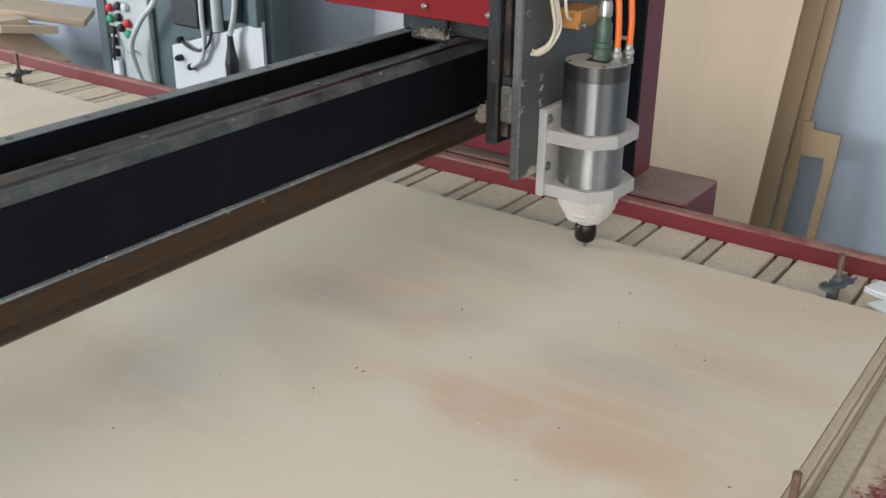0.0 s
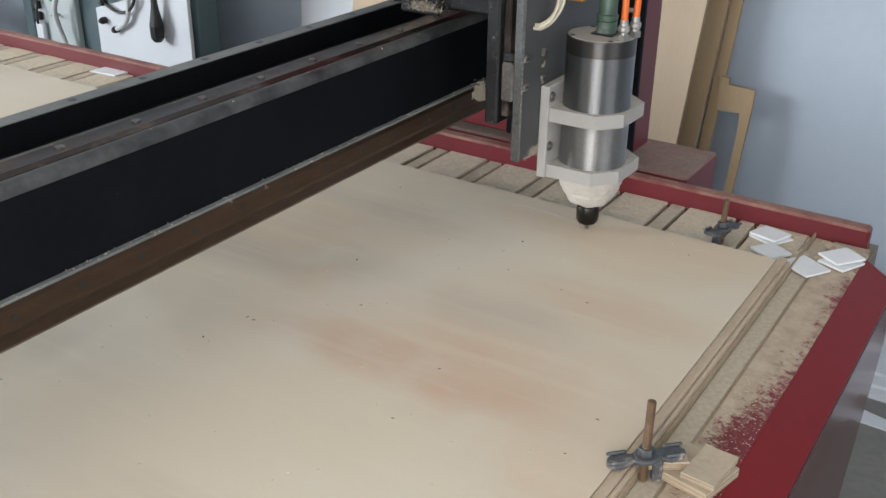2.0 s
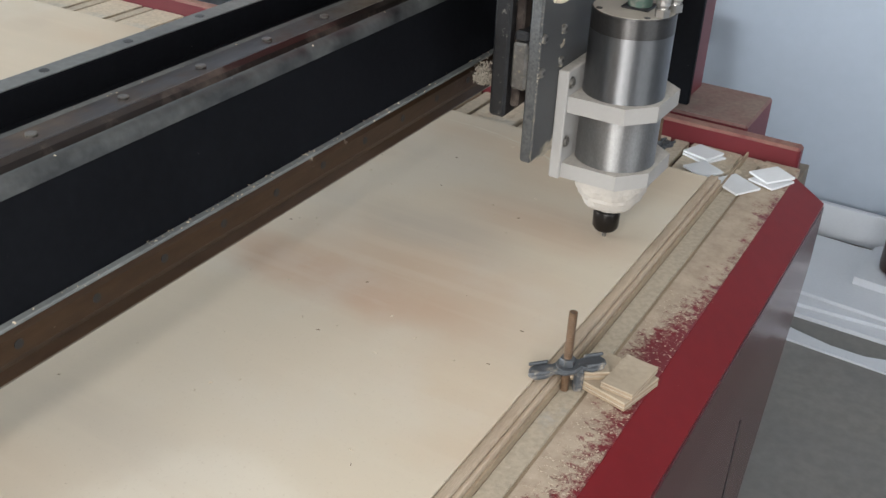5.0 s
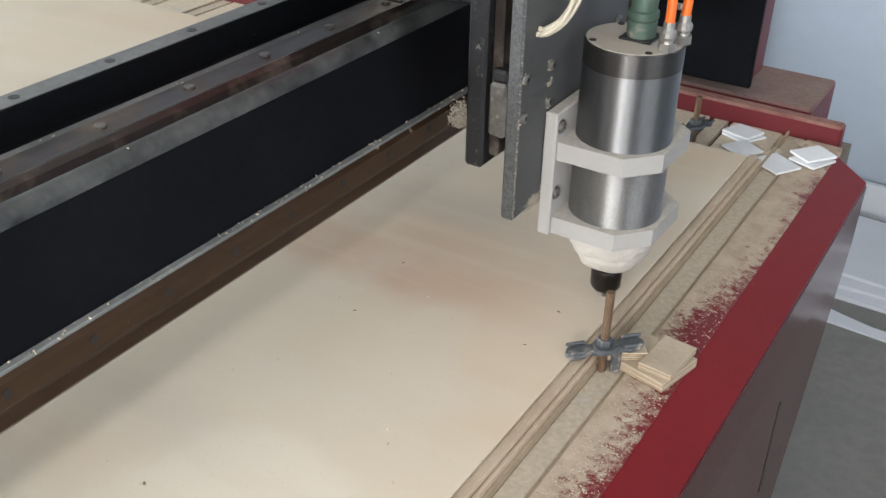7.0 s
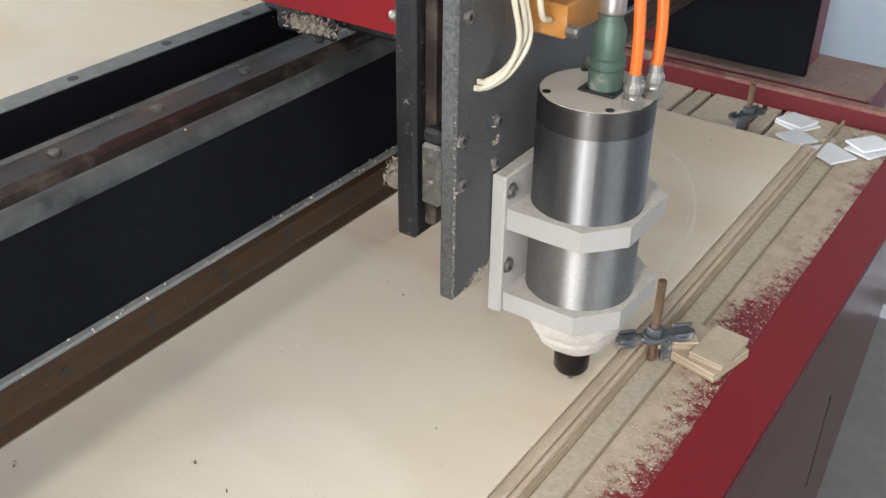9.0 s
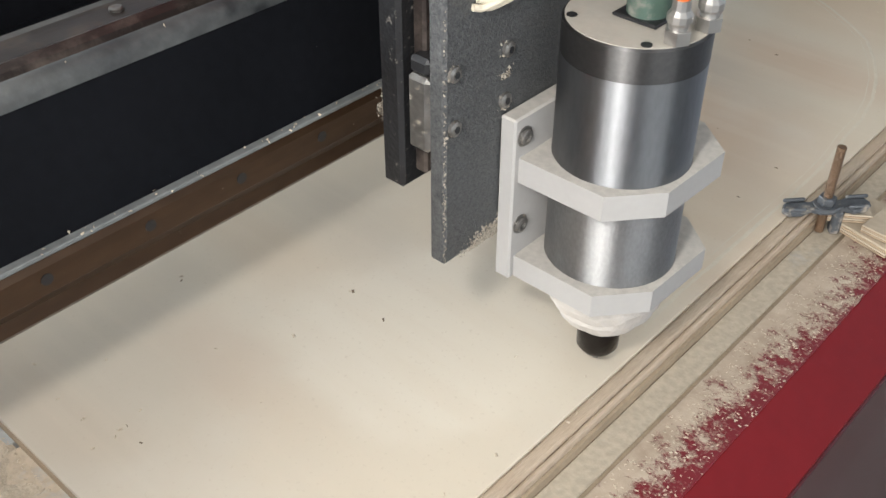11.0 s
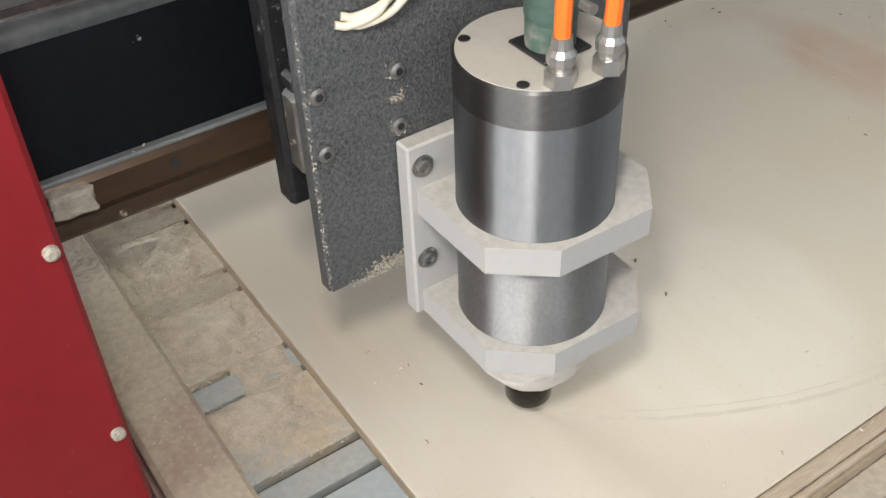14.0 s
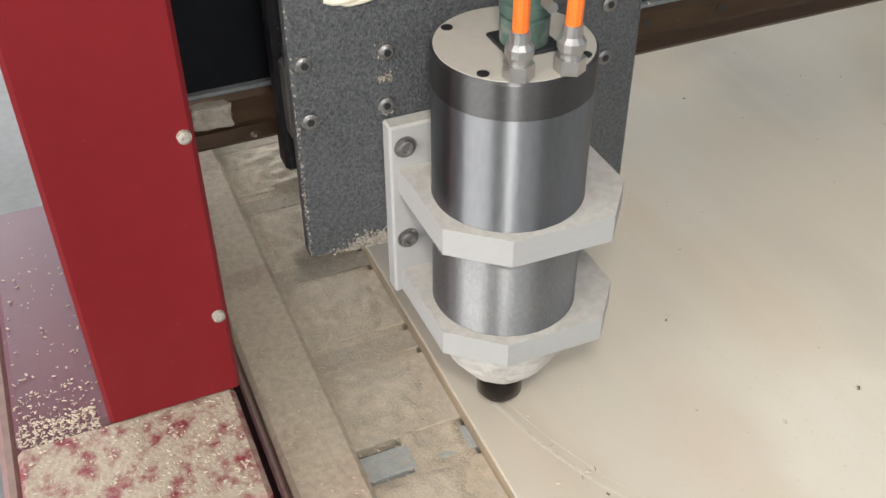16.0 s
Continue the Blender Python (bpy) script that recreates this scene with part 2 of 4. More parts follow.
def deck_paint():
    """Red paint under a ragged cover of caked sawdust."""
    m = bpy.data.materials.new("sawdust_caked_red_paint")
    m.use_nodes = True
    n, l = m.node_tree.nodes, m.node_tree.links
    b = n["Principled BSDF"]
    tc = n.new("ShaderNodeTexCoord")
    sep = n.new("ShaderNodeSeparateXYZ")
    l.new(tc.outputs["Object"], sep.inputs[0])
    along = n.new("ShaderNodeMapRange")
    along.inputs["From Min"].default_value, along.inputs["From Max"].default_value = DECK_DUST[0][0], DECK_DUST[-1][0]
    l.new(sep.outputs["Y"], along.inputs["Value"])
    reach = n.new("ShaderNodeValToRGB")
    el = reach.color_ramp.elements
    y0, y1 = DECK_DUST[0][0], DECK_DUST[-1][0]
    for k, (y, u) in enumerate(DECK_DUST):
        e = el[0] if k == 0 else el[-1] if k == len(DECK_DUST) - 1 else el.new((y - y0) / (y1 - y0))
        e.color = (u / 2, u / 2, u / 2, 1)
    l.new(along.outputs["Result"], reach.inputs["Fac"])
    across = n.new("ShaderNodeMapRange")
    across.clamp = False
    across.inputs["From Min"].default_value, across.inputs["From Max"].default_value = 0.0485, 0.1010
    l.new(sep.outputs["X"], across.inputs["Value"])

    def grain(scale, stretch, detail):
        mp = n.new("ShaderNodeMapping")
        mp.inputs["Scale"].default_value = stretch
        l.new(tc.outputs["Object"], mp.inputs["Vector"])
        t = n.new("ShaderNodeTexNoise")
        t.inputs["Scale"].default_value, t.inputs["Detail"].default_value, t.inputs["Roughness"].default_value = scale, detail, 0.7
        l.new(mp.outputs["Vector"], t.inputs["Vector"])
        return t.outputs["Fac"]

    def calc(op, a, b2, c2=None):
        k = n.new("ShaderNodeMath")
        k.operation = op
        for i, v in enumerate((a, b2, c2)):
            if v is None:
                continue
            if isinstance(v, float):
                k.inputs[i].default_value = v
            else:
                l.new(v, k.inputs[i])
        return k.outputs[0]
    d = calc("MULTIPLY_ADD", reach.outputs["Color"], 2.0, calc("MULTIPLY", across.outputs["Result"], -1.0))
    d = calc("MULTIPLY_ADD", calc("SUBTRACT", grain(62.0, (0.95, 1.1, 1), 8), 0.5), 2.8, d)
    d = calc("MULTIPLY_ADD", calc("SUBTRACT", grain(420.0, (1, 1, 1), 3), 0.5), 1.1, d)
    fac = n.new("ShaderNodeMapRange")
    fac.interpolation_type = "SMOOTHSTEP"
    fac.inputs["From Min"].default_value, fac.inputs["From Max"].default_value = -0.28, 0.28
    l.new(d, fac.inputs["Value"])
    tone = n.new("ShaderNodeValToRGB")
    tone.color_ramp.elements[0].position, tone.color_ramp.elements[1].position = 0.3, 0.7
    tone.color_ramp.elements[0].color, tone.color_ramp.elements[1].color = (0.38, 0.29, 0.21, 1), (0.55, 0.45, 0.345, 1)
    l.new(grain(38.0, (1, 1, 1), 6), tone.inputs["Fac"])
    mx = n.new("ShaderNodeMix")
    mx.data_type = "RGBA"
    mx.inputs["A"].default_value = (0.17, 0.012, 0.018, 1)
    l.new(tone.outputs["Color"], mx.inputs["B"])
    l.new(fac.outputs["Result"], mx.inputs["Factor"])
    l.new(mx.outputs["Result"], b.inputs["Base Color"])
    rm = n.new("ShaderNodeMix")
    rm.inputs["A"].default_value, rm.inputs["B"].default_value = 0.38, 0.95
    l.new(fac.outputs["Result"], rm.inputs["Factor"])
    l.new(rm.outputs["Result"], b.inputs["Roughness"])
    bp = n.new("ShaderNodeBump")
    bp.inputs["Strength"].default_value, bp.inputs["Distance"].default_value = 0.5, 0.003
    l.new(fac.outputs["Result"], bp.inputs["Height"])
    l.new(bp.outputs["Normal"], b.inputs["Normal"])
    return m


M = dict(
    ply=plywood_face(),
    ply_edge=mat("plywood_edge", (0.38, 0.285, 0.19), 0.85, var=0.3, scale=30, fine=200, bump=0.3, stretch=(1, 1, 6)),
    bed=mat("bed_board", (0.38, 0.46, 0.51), 0.7, var=0.10, scale=6, fine=140, bump=0.2, dust=0.22, dust_col=(0.46, 0.39, 0.29), dust_scale=7, dust_soft=0.5),
    bed_caked=mat("caked_bed_board", (0.36, 0.43, 0.47), 0.75, var=0.12, scale=6, fine=140, bump=0.35, dust=0.94, dust_col=(0.58, 0.49, 0.37), dust_scale=7, dust_soft=0.5),
    bed_half=mat("half_caked_bed_board", (0.37, 0.45, 0.50), 0.72, var=0.10, scale=6, fine=140, bump=0.3, dust=0.62, dust_col=(0.56, 0.46, 0.34), dust_scale=9, dust_soft=0.16),
    rail_dusty=mat("dust_covered_rail", (0.20, 0.05, 0.05), 0.7, var=0.15, scale=9, fine=180, bump=0.35, dust=0.93, dust_col=(0.48, 0.40, 0.295), dust_scale=10, dust_soft=0.5),
    strip=mat("bed_strip", (0.36, 0.39, 0.41), 0.6, 0.1, var=0.12, scale=9, fine=160, bump=0.2, dust=0.95, dust_col=(0.47, 0.40, 0.305), dust_scale=9, dust_soft=0.2),
    strip_bare=mat("bare_bed_strip", (0.38, 0.45, 0.49), 0.6, var=0.12, scale=9, fine=160, bump=0.15, dust=0.42, dust_col=(0.47, 0.40, 0.305), dust_scale=9, dust_soft=0.5),
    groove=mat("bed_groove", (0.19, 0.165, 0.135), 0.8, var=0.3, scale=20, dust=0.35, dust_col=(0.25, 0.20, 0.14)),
    endwood=mat("end_batten", (0.42, 0.31, 0.215), 0.85, var=0.25, scale=6, fine=90, bump=0.3, stretch=(14, 1, 6), dust=0.55, dust_col=(0.52, 0.425, 0.32), dust_scale=10, dust_soft=0.5),
    slot_dust=mat("packed_brown_sawdust", (0.34, 0.265, 0.18), 0.95, var=0.2, scale=25, fine=220, bump=0.3),
    # darker copy of the red paint, shade of the upright face in its colour
    red_shade=mat("red_paint_shade", (0.070, 0.010, 0.012), 0.20, var=0.10, scale=3, fine=60, bump=0.0, spec=0.38),
    apron_dust=deck_paint(),
    red=mat("red_paint", (0.170, 0.0135, 0.0165), 0.33, var=0.12, scale=3, fine=60, bump=0.02, spec=0.14, dust=0.03, dust_col=(0.36, 0.17, 0.14), dust_scale=170, dust_soft=0.10),
    red_rail=mat("red_rail_paint", (0.12, 0.011, 0.016), 0.45, var=0.12, scale=5, bump=0.05, dust=0.55, dust_col=(0.34, 0.20, 0.15), dust_scale=20, dust_soft=0.4, up=True),
    red_dusty=mat("dusty_dark_red_paint", (0.16, 0.022, 0.03), 0.5, var=0.15, scale=5, bump=0.1, dust=0.85, dust_col=(0.27, 0.20, 0.165), dust_scale=9, dust_soft=0.5, up=True),
    foot_top=mat("dusty_foot_paint", (0.115, 0.030, 0.042), 0.5, var=0.10, scale=6, bump=0.05, fine=200, dust=0.14, dust_col=(0.50, 0.42, 0.34), dust_scale=110, dust_soft=0.05, up=True),
    foot_crust=mat("sawdust_crust_on_red", (0.19, 0.02, 0.03), 0.6, var=0.15, scale=6, bump=0.25, fine=300, dust=0.61, dust_col=(0.43, 0.355, 0.265), dust_scale=62, dust_soft=0.16, up=True),
    beam=mat("black_beam_paint", (0.0070, 0.0075, 0.0092), 0.55, var=0.3, scale=6, bump=0.05, spec=0.045, dust=0.05, dust_col=(0.3, 0.3, 0.28), dust_scale=70, dust_soft=0.03),
    beam_top=mat("worn_grey_steel", (0.085, 0.092, 0.095), 0.42, 0.2, var=0.25, scale=9, bump=0.1, dust=0.45, dust_col=(0.26, 0.27, 0.26), dust_scale=12, dust_soft=0.7),
    edge_worn=mat("worn_dark_edge", (0.022, 0.024, 0.026), 0.45, 0.1, var=0.45, scale=16, bump=0.1, dust=0.34, dust_col=(0.135, 0.14, 0.135), dust_scale=13, dust_soft=0.45),
    rail_rust=mat("rusty_guide_rail", (0.055, 0.031, 0.017), 0.34, 0.5, var=0.45, scale=7, bump=0.1, stretch=(1, 0.3, 1), dust=0.12, dust_col=(0.4, 0.34, 0.26), dust_scale=40, dust_soft=0.05),
    rail_dark=mat("oily_guide_rail", (0.052, 0.041, 0.037), 0.30, 0.5, var=0.3, scale=8, bump=0.05, stretch=(1, 0.3, 1), dust=0.2, dust_col=(0.2, 0.16, 0.13), dust_scale=20, dust_soft=0.3),
    plate=mat("hammered_dark_plate", (0.042, 0.044, 0.047), 0.36, 0.3, var=0.3, scale=9, fine=700, bump=0.32, dust=0.30, dust_col=(0.175, 0.175, 0.168), dust_scale=430, dust_soft=0.5),
    carriage=mat("dusty_black_carriage", (0.018, 0.018, 0.019), 0.4, 0.2, var=0.3, scale=14, fine=200, bump=0.2, dust=0.16, dust_col=(0.22, 0.20, 0.17), dust_scale=190, dust_soft=0.12),
    steel=mat("brushed_spindle_steel", (0.25, 0.25, 0.255), 0.45, 0.95, var=0.16, aniso=1.0, scale=6, fine=300, bump=0.03, stretch=(1, 1, 0.3)),
    steel_low=mat("dusty_spindle_steel", (0.31, 0.305, 0.298), 0.47, 0.85, var=0.25, aniso=0.98, scale=30, fine=500, bump=0.05, stretch=(1, 1, 0.5)),
    steel_ring=mat("dark_spindle_ring", (0.12, 0.115, 0.112), 0.44, 0.9, aniso=0.98, var=0.2, scale=10, fine=300, bump=0.03),
    steel_top=mat("dusty_spindle_cap", (0.47, 0.43, 0.37), 0.75, 0.1, var=0.08, scale=10, fine=200, bump=0.05),
    cast=mat("dusty_cast_aluminium", (0.365, 0.35, 0.33), 0.85, 0.0, var=0.05, scale=12, fine=180, bump=0.04, dust=0.95, dust_col=(0.505, 0.463, 0.405), dust_scale=5, dust_soft=0.9, up=True),
    nose=mat("dust_caked_nose", (0.48, 0.445, 0.40), 0.9, var=0.12, scale=25, fine=160, bump=0.35),
    nut=mat("black_collet_nut", (0.018, 0.015, 0.013), 0.28, 0.6, var=0.3, scale=40),
    chrome=mat("plated_fitting", (0.50, 0.48, 0.45), 0.3, 0.85, var=0.15, scale=40),
    green=mat("green_connector", (0.075, 0.12, 0.095), 0.5, 0.3, var=0.15, scale=40, dust=0.3, dust_col=(0.2, 0.2, 0.17), dust_scale=40),
    orange=mat("orange_hose", (0.75, 0.15, 0.02), 0.4, var=0.08, scale=20, bump=0.02),
    brass=mat("orange_anodised_block", (0.46, 0.20, 0.05), 0.45, 0.2, var=0.15, scale=30, dust=0.25),
    tube=mat("clear_plastic_tube", (0.60, 0.54, 0.42), 0.3, var=0.08, scale=40),
    bolt=mat("dusty_bolt", (0.22, 0.21, 0.195), 0.38, 0.75, var=0.3, scale=60, dust=0.25, dust_col=(0.36, 0.31, 0.24), dust_scale=160),
    clampm=mat("blue_grey_cast_iron", (0.085, 0.092, 0.10), 0.5, 0.3, var=0.3, scale=30, fine=220, bump=0.35, dust=0.32, dust_col=(0.36, 0.31, 0.25), dust_scale=50),
    rod=mat("rusty_threaded_rod", (0.16, 0.10, 0.06), 0.5, 0.5, var=0.3, scale=60, fine=300, bump=0.5),
    card=mat("white_plastic_sheet", (0.74, 0.75, 0.76), 0.5, var=0.04, scale=20, bump=0.02),
    block=mat("pale_plywood_block", (0.46, 0.375, 0.275), 0.8, var=0.15, scale=15, fine=150, bump=0.15, stretch=(1, 1, 4)),
    pine=mat("pale_plywood_panel", (0.50, 0.39, 0.275), 0.7, var=0.08, scale=1.6, fine=40, bump=0.03, stretch=(5, 5, 0.7)),
    tan=mat("brown_board", (0.34, 0.24, 0.14), 0.75, var=0.12, scale=3, fine=60, bump=0.05, stretch=(5, 5, 0.7)),
    wall=mat("pale_blue_plaster", (0.385, 0.435, 0.50), 0.9, var=0.05, scale=1.2, fine=30, bump=0.05),
    ceiling=mat("white_ceiling", (0.72, 0.72, 0.70), 0.9, var=0.04, scale=1.0, bump=0.02),
    floor=mat("grey_concrete", (0.165, 0.16, 0.15), 0.75, var=0.22, scale=2.5, fine=45, bump=0.1, dust=0.35, dust_col=(0.20, 0.19, 0.17), dust_scale=3, dust_soft=0.4),
    cab=mat("teal_grey_cabinet_paint", (0.06, 0.095, 0.105), 0.5, var=0.15, scale=4, bump=0.05),
    cab_face=mat("grey_control_panel", (0.40, 0.44, 0.44), 0.55, var=0.10, scale=8),
    white=mat("white_panel", (0.57, 0.59, 0.62), 0.55, var=0.05, scale=5),
    black=mat("black_plastic", (0.015, 0.015, 0.016), 0.45, var=0.2, scale=20),
    redknob=mat("red_button", (0.5, 0.02, 0.02), 0.4, var=0.1, scale=20),
    greenknob=mat("green_button", (0.03, 0.28, 0.14), 0.4, var=0.1, scale=20),
    cable=mat("pale_grey_cable", (0.5, 0.52, 0.52), 0.5, var=0.06, scale=20),
    chips=mat("pale_sawdust", (0.56, 0.47, 0.355), 0.95, var=0.26, scale=70, fine=480, bump=0.35),
    clot=mat("grey_matted_dust", (0.33, 0.29, 0.235), 0.95, var=0.3, scale=90, fine=300, bump=0.5),
    ridge=mat("fine_cut_dust", (0.60, 0.53, 0.42), 0.9, var=0.06, scale=30, fine=200, bump=0.2),
    bottle=mat("dark_brown_plastic", (0.028, 0.012, 0.009), 0.3, var=0.2, scale=12, bump=0.02),
    debris=mat("brown_wood_chip", (0.16, 0.11, 0.07), 0.9, var=0.3, scale=60),
)


# ---- mesh helpers ----
def part(name, bm, material, parent=None, label="", smooth=False):
    me = bpy.data.meshes.new(name)
    bmesh.ops.recalc_face_normals(bm, faces=bm.faces)
    bm.to_mesh(me)
    bm.free()
    me.materials.append(material)
    if smooth:
        for p in me.polygons:
            p.use_smooth = True
        me.set_sharp_from_angle(angle=radians(35))
    ob = new(name, me)
    ob.parent = parent
    if label:
        tagged(ob, label)
    return ob


def thing(name, at=(0, 0, 0), label="", category="", group="", kind="", rot=(0, 0, 0)):
    ob = new(name)
    ob.empty_display_size = 0.05
    ob.matrix_basis = pose(*at, *rot)
    return tagged(ob, label, category, group, kind)


def box(x0, x1, y0, y1, z0, z1, bev=0.0, bm=None, seg=1):
    b = bmesh.new()
    bmesh.ops.create_cube(b, size=1)
    for v in b.verts:
        v.co = Vector((x0 + (v.co.x + 0.5) * (x1 - x0), y0 + (v.co.y + 0.5) * (y1 - y0), z0 + (v.co.z + 0.5) * (z1 - z0)))
    if bev:
        bmesh.ops.bevel(b, geom=list(b.edges), offset=bev, segments=seg, affect="EDGES", profile=0.5)
    return merge(bm, b)


def merge(bm, b):
    if bm is None:
        return b
    me = bpy.data.meshes.new("tmp")
    b.to_mesh(me)
    b.free()
    bm.from_mesh(me)
    bpy.data.meshes.remove(me)
    return bm


def prism(poly, axis, a, b, bev=0.0, bm=None):
    """A polygon of (u, v) drawn out along an axis from a to b: x takes (y, z), y takes (x, z), z takes (x, y)."""
    q = bmesh.new()

    def at(u, v, w):
        return {"x": (w, u, v), "y": (u, w, v), "z": (u, v, w)}[axis]
    lo = [q.verts.new(at(u, v, a)) for u, v in poly]
    hi = [q.verts.new(at(u, v, b)) for u, v in poly]
    n = len(poly)
    q.faces.new(lo)
    q.faces.new(hi)
    for i in range(n):
        q.faces.new((lo[i], lo[(i + 1) % n], hi[(i + 1) % n], hi[i]))
    bmesh.ops.recalc_face_normals(q, faces=q.faces)
    if bev:
        bmesh.ops.bevel(q, geom=list(q.edges), offset=bev, segments=1, affect="EDGES", profile=0.5)
    return merge(bm, q)


def lathe(profile, n=32, at=(0, 0, 0), bm=None, axis="z", turn=0.0):
    """A turned body from (radius, height) rows."""
    q = bmesh.new()
    rings = []
    for r, z in profile:
        ring = []
        for i in range(n):
            a = 2 * math.pi * i / n + turn
            c, s = r * math.cos(a), r * math.sin(a)
            p = {"z": (c, s, z), "x": (z, c, s), "y": (c, z, s)}[axis]
            ring.append(q.verts.new(Vector(p) + Vector(at)))
        rings.append(ring)
    for lo, hi in zip(rings, rings[1:]):
        for i in range(n):
            q.faces.new((lo[i], lo[(i + 1) % n], hi[(i + 1) % n], hi[i]))
    q.faces.new(rings[0])
    q.faces.new(rings[-1])
    bmesh.ops.recalc_face_normals(q, faces=q.faces)
    return merge(bm, q)


def tube(points, r, n=10, bm=None, smooth_steps=6):
    """A round cable through the points."""
    pts = [Vector(p) for p in points]
    line = []
    ext = [pts[0] * 2 - pts[1]] + pts + [pts[-1] * 2 - pts[-2]]
    for i in range(1, len(ext) - 2):
        p0, p1, p2, p3 = ext[i - 1:i + 3]
        for k in range(smooth_steps):
            t = k / smooth_steps
            line.append(0.5 * (2 * p1 + (p2 - p0) * t + (2 * p0 - 5 * p1 + 4 * p2 - p3) * t * t + (3 * p1 - p0 - 3 * p2 + p3) * t ** 3))
    line.append(pts[-1])
    q = bmesh.new()
    rings, side = [], Vector((0.31, 0.87, 0.38))
    for i, p in enumerate(line):
        d = (line[min(i + 1, len(line) - 1)] - line[max(i - 1, 0)]).normalized()
        u = d.cross(side).normalized()
        v = d.cross(u)
        rings.append([q.verts.new(p + u * r * math.cos(2 * math.pi * k / n) + v * r * math.sin(2 * math.pi * k / n)) for k in range(n)])
    for a, b in zip(rings, rings[1:]):
        for k in range(n):
            q.faces.new((a[k], a[(k + 1) % n], b[(k + 1) % n], b[k]))
    q.faces.new(rings[0])
    q.faces.new(rings[-1])
    return merge(bm, q)


def lump(n, spread, size, seed, flat=0.5):
    """A heap of small broken flakes round the origin."""
    rnd = random.Random(seed)
    q = bmesh.new()
    for _ in range(n):
        c = Vector((rnd.gauss(0, spread[0]), rnd.gauss(0, spread[1]), abs(rnd.gauss(0, spread[2]))))
        s = size * rnd.uniform(0.4, 1.3)
        turn = Euler((rnd.uniform(0, 6), rnd.uniform(0, 6), rnd.uniform(0, 6))).to_matrix()
        vs = [q.verts.new(c + turn @ Vector((x * s, y * s * rnd.uniform(0.3, 1), z * s * flat))) for x, y, z in ((-1, -1, 0), (1, -1, 0.3), (1, 1, 0), (-1, 1, 0.2), (0, 0, 1))]
        for a, b, d in ((0, 1, 4), (1, 2, 4), (2, 3, 4), (3, 0, 4)):
            q.faces.new((vs[a], vs[b], vs[d]))
        q.faces.new((vs[3], vs[2], vs[1], vs[0]))
    return q


# ---- room ----
def wall_with_opening(name, axis, at, thick, lo, hi, gaps):
    """A wall across axis at that place, from lo to hi, with openings (from, to, sill, head)."""
    bm = None
    def slab(a, b, z0, z1):
        nonlocal bm
        if axis == "y":
            bm = box(a, b, at, at + thick, z0, z1, bm=bm)
        else:
            bm = box(at, at + thick, a, b, z0, z1, bm=bm)
    x = lo
    for a, b, z0, z1 in gaps:
        slab(x, a, FLOOR, CEIL)
        slab(a, b, FLOOR, z0)
        slab(a, b, z1, CEIL)
        x = b
    slab(x, hi, FLOOR, CEIL)
    return tagged(part(name, bm, M["wall"]), "pale blue-white plastered workshop wall", "wall", kind="structure")


wall_with_opening("wall_north", "y", YN, 0.2, XW, XE, [])
wall_with_opening("wall_south", "y", YS - 0.2, 0.2, XW, XE, [(-0.4, 2.6, 0.25, 1.75)])
wall_with_opening("wall_east", "x", XE, 0.2, YS - 0.2, YN + 0.2, [(-1.9, 0.7, 0.25, 1.75)])
wall_with_opening("wall_west", "x", XW - 0.2, 0.2, YS - 0.2, YN + 0.2, [(-2.8, -0.4, 0.25, 1.75)])
tagged(part("floor", box(XW - 0.2, XE + 0.2, YS - 0.2, YN + 0.2, FLOOR - 0.1, FLOOR), M["floor"]), "worn grey concrete workshop floor", "floor", kind="structure")
tagged(part("ceiling", box(XW - 0.2, XE + 0.2, YS - 0.2, YN + 0.2, CEIL, CEIL + 0.1), M["ceiling"]), "plain white ceiling", "ceiling", kind="structure")

# ---- the router table ----
BED = -0.018
YN0, YF = -0.090, 1.370
XL, XEND = -2.62, 0.10
P, XS = 0.1161, -0.1053

table = thing("router_table", label="red steel router table with a slotted bed under sawdust", category="machine table")
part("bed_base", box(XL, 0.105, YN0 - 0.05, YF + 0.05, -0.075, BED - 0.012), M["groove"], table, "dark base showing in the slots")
for name, y0, y1, lab in (("near_rail", YN0 - 0.052, YN0, "dust-covered red side rail"), ("far_rail", YF, YF + 0.026, "dark red painted side rail")):
    part("side_rail", box(XL, 0.095, y0, y1, -0.10, 0.012, 0.004), M["rail_dusty"] if name == "near_rail" else M["red_rail"], table, lab)
part("rail_lip", box(XL, 0.095, YN0 - 0.0585, YN0 - 0.0525, -0.10, 0.002, 0.002), M["red_dusty"], table, "thin red outer lip")
part("side_skirt", box(XL, 0.08, YN0 - 0.13, YN0 - 0.110, -0.45, -0.10, 0.004), M["red_dusty"], table)
part("side_skirt", box(XL, 0.08, YF + 0.030, YF + 0.048, -0.45, -0.02, 0.004), M["red_rail"], table)
for lx in (-2.4, -1.3, -0.15):
    for ly in (-0.06, 1.26):
        part("leg", box(lx, lx + 0.12, ly, ly + 0.12, FLOOR, -0.10, 0.006), M["red_dusty"], table)
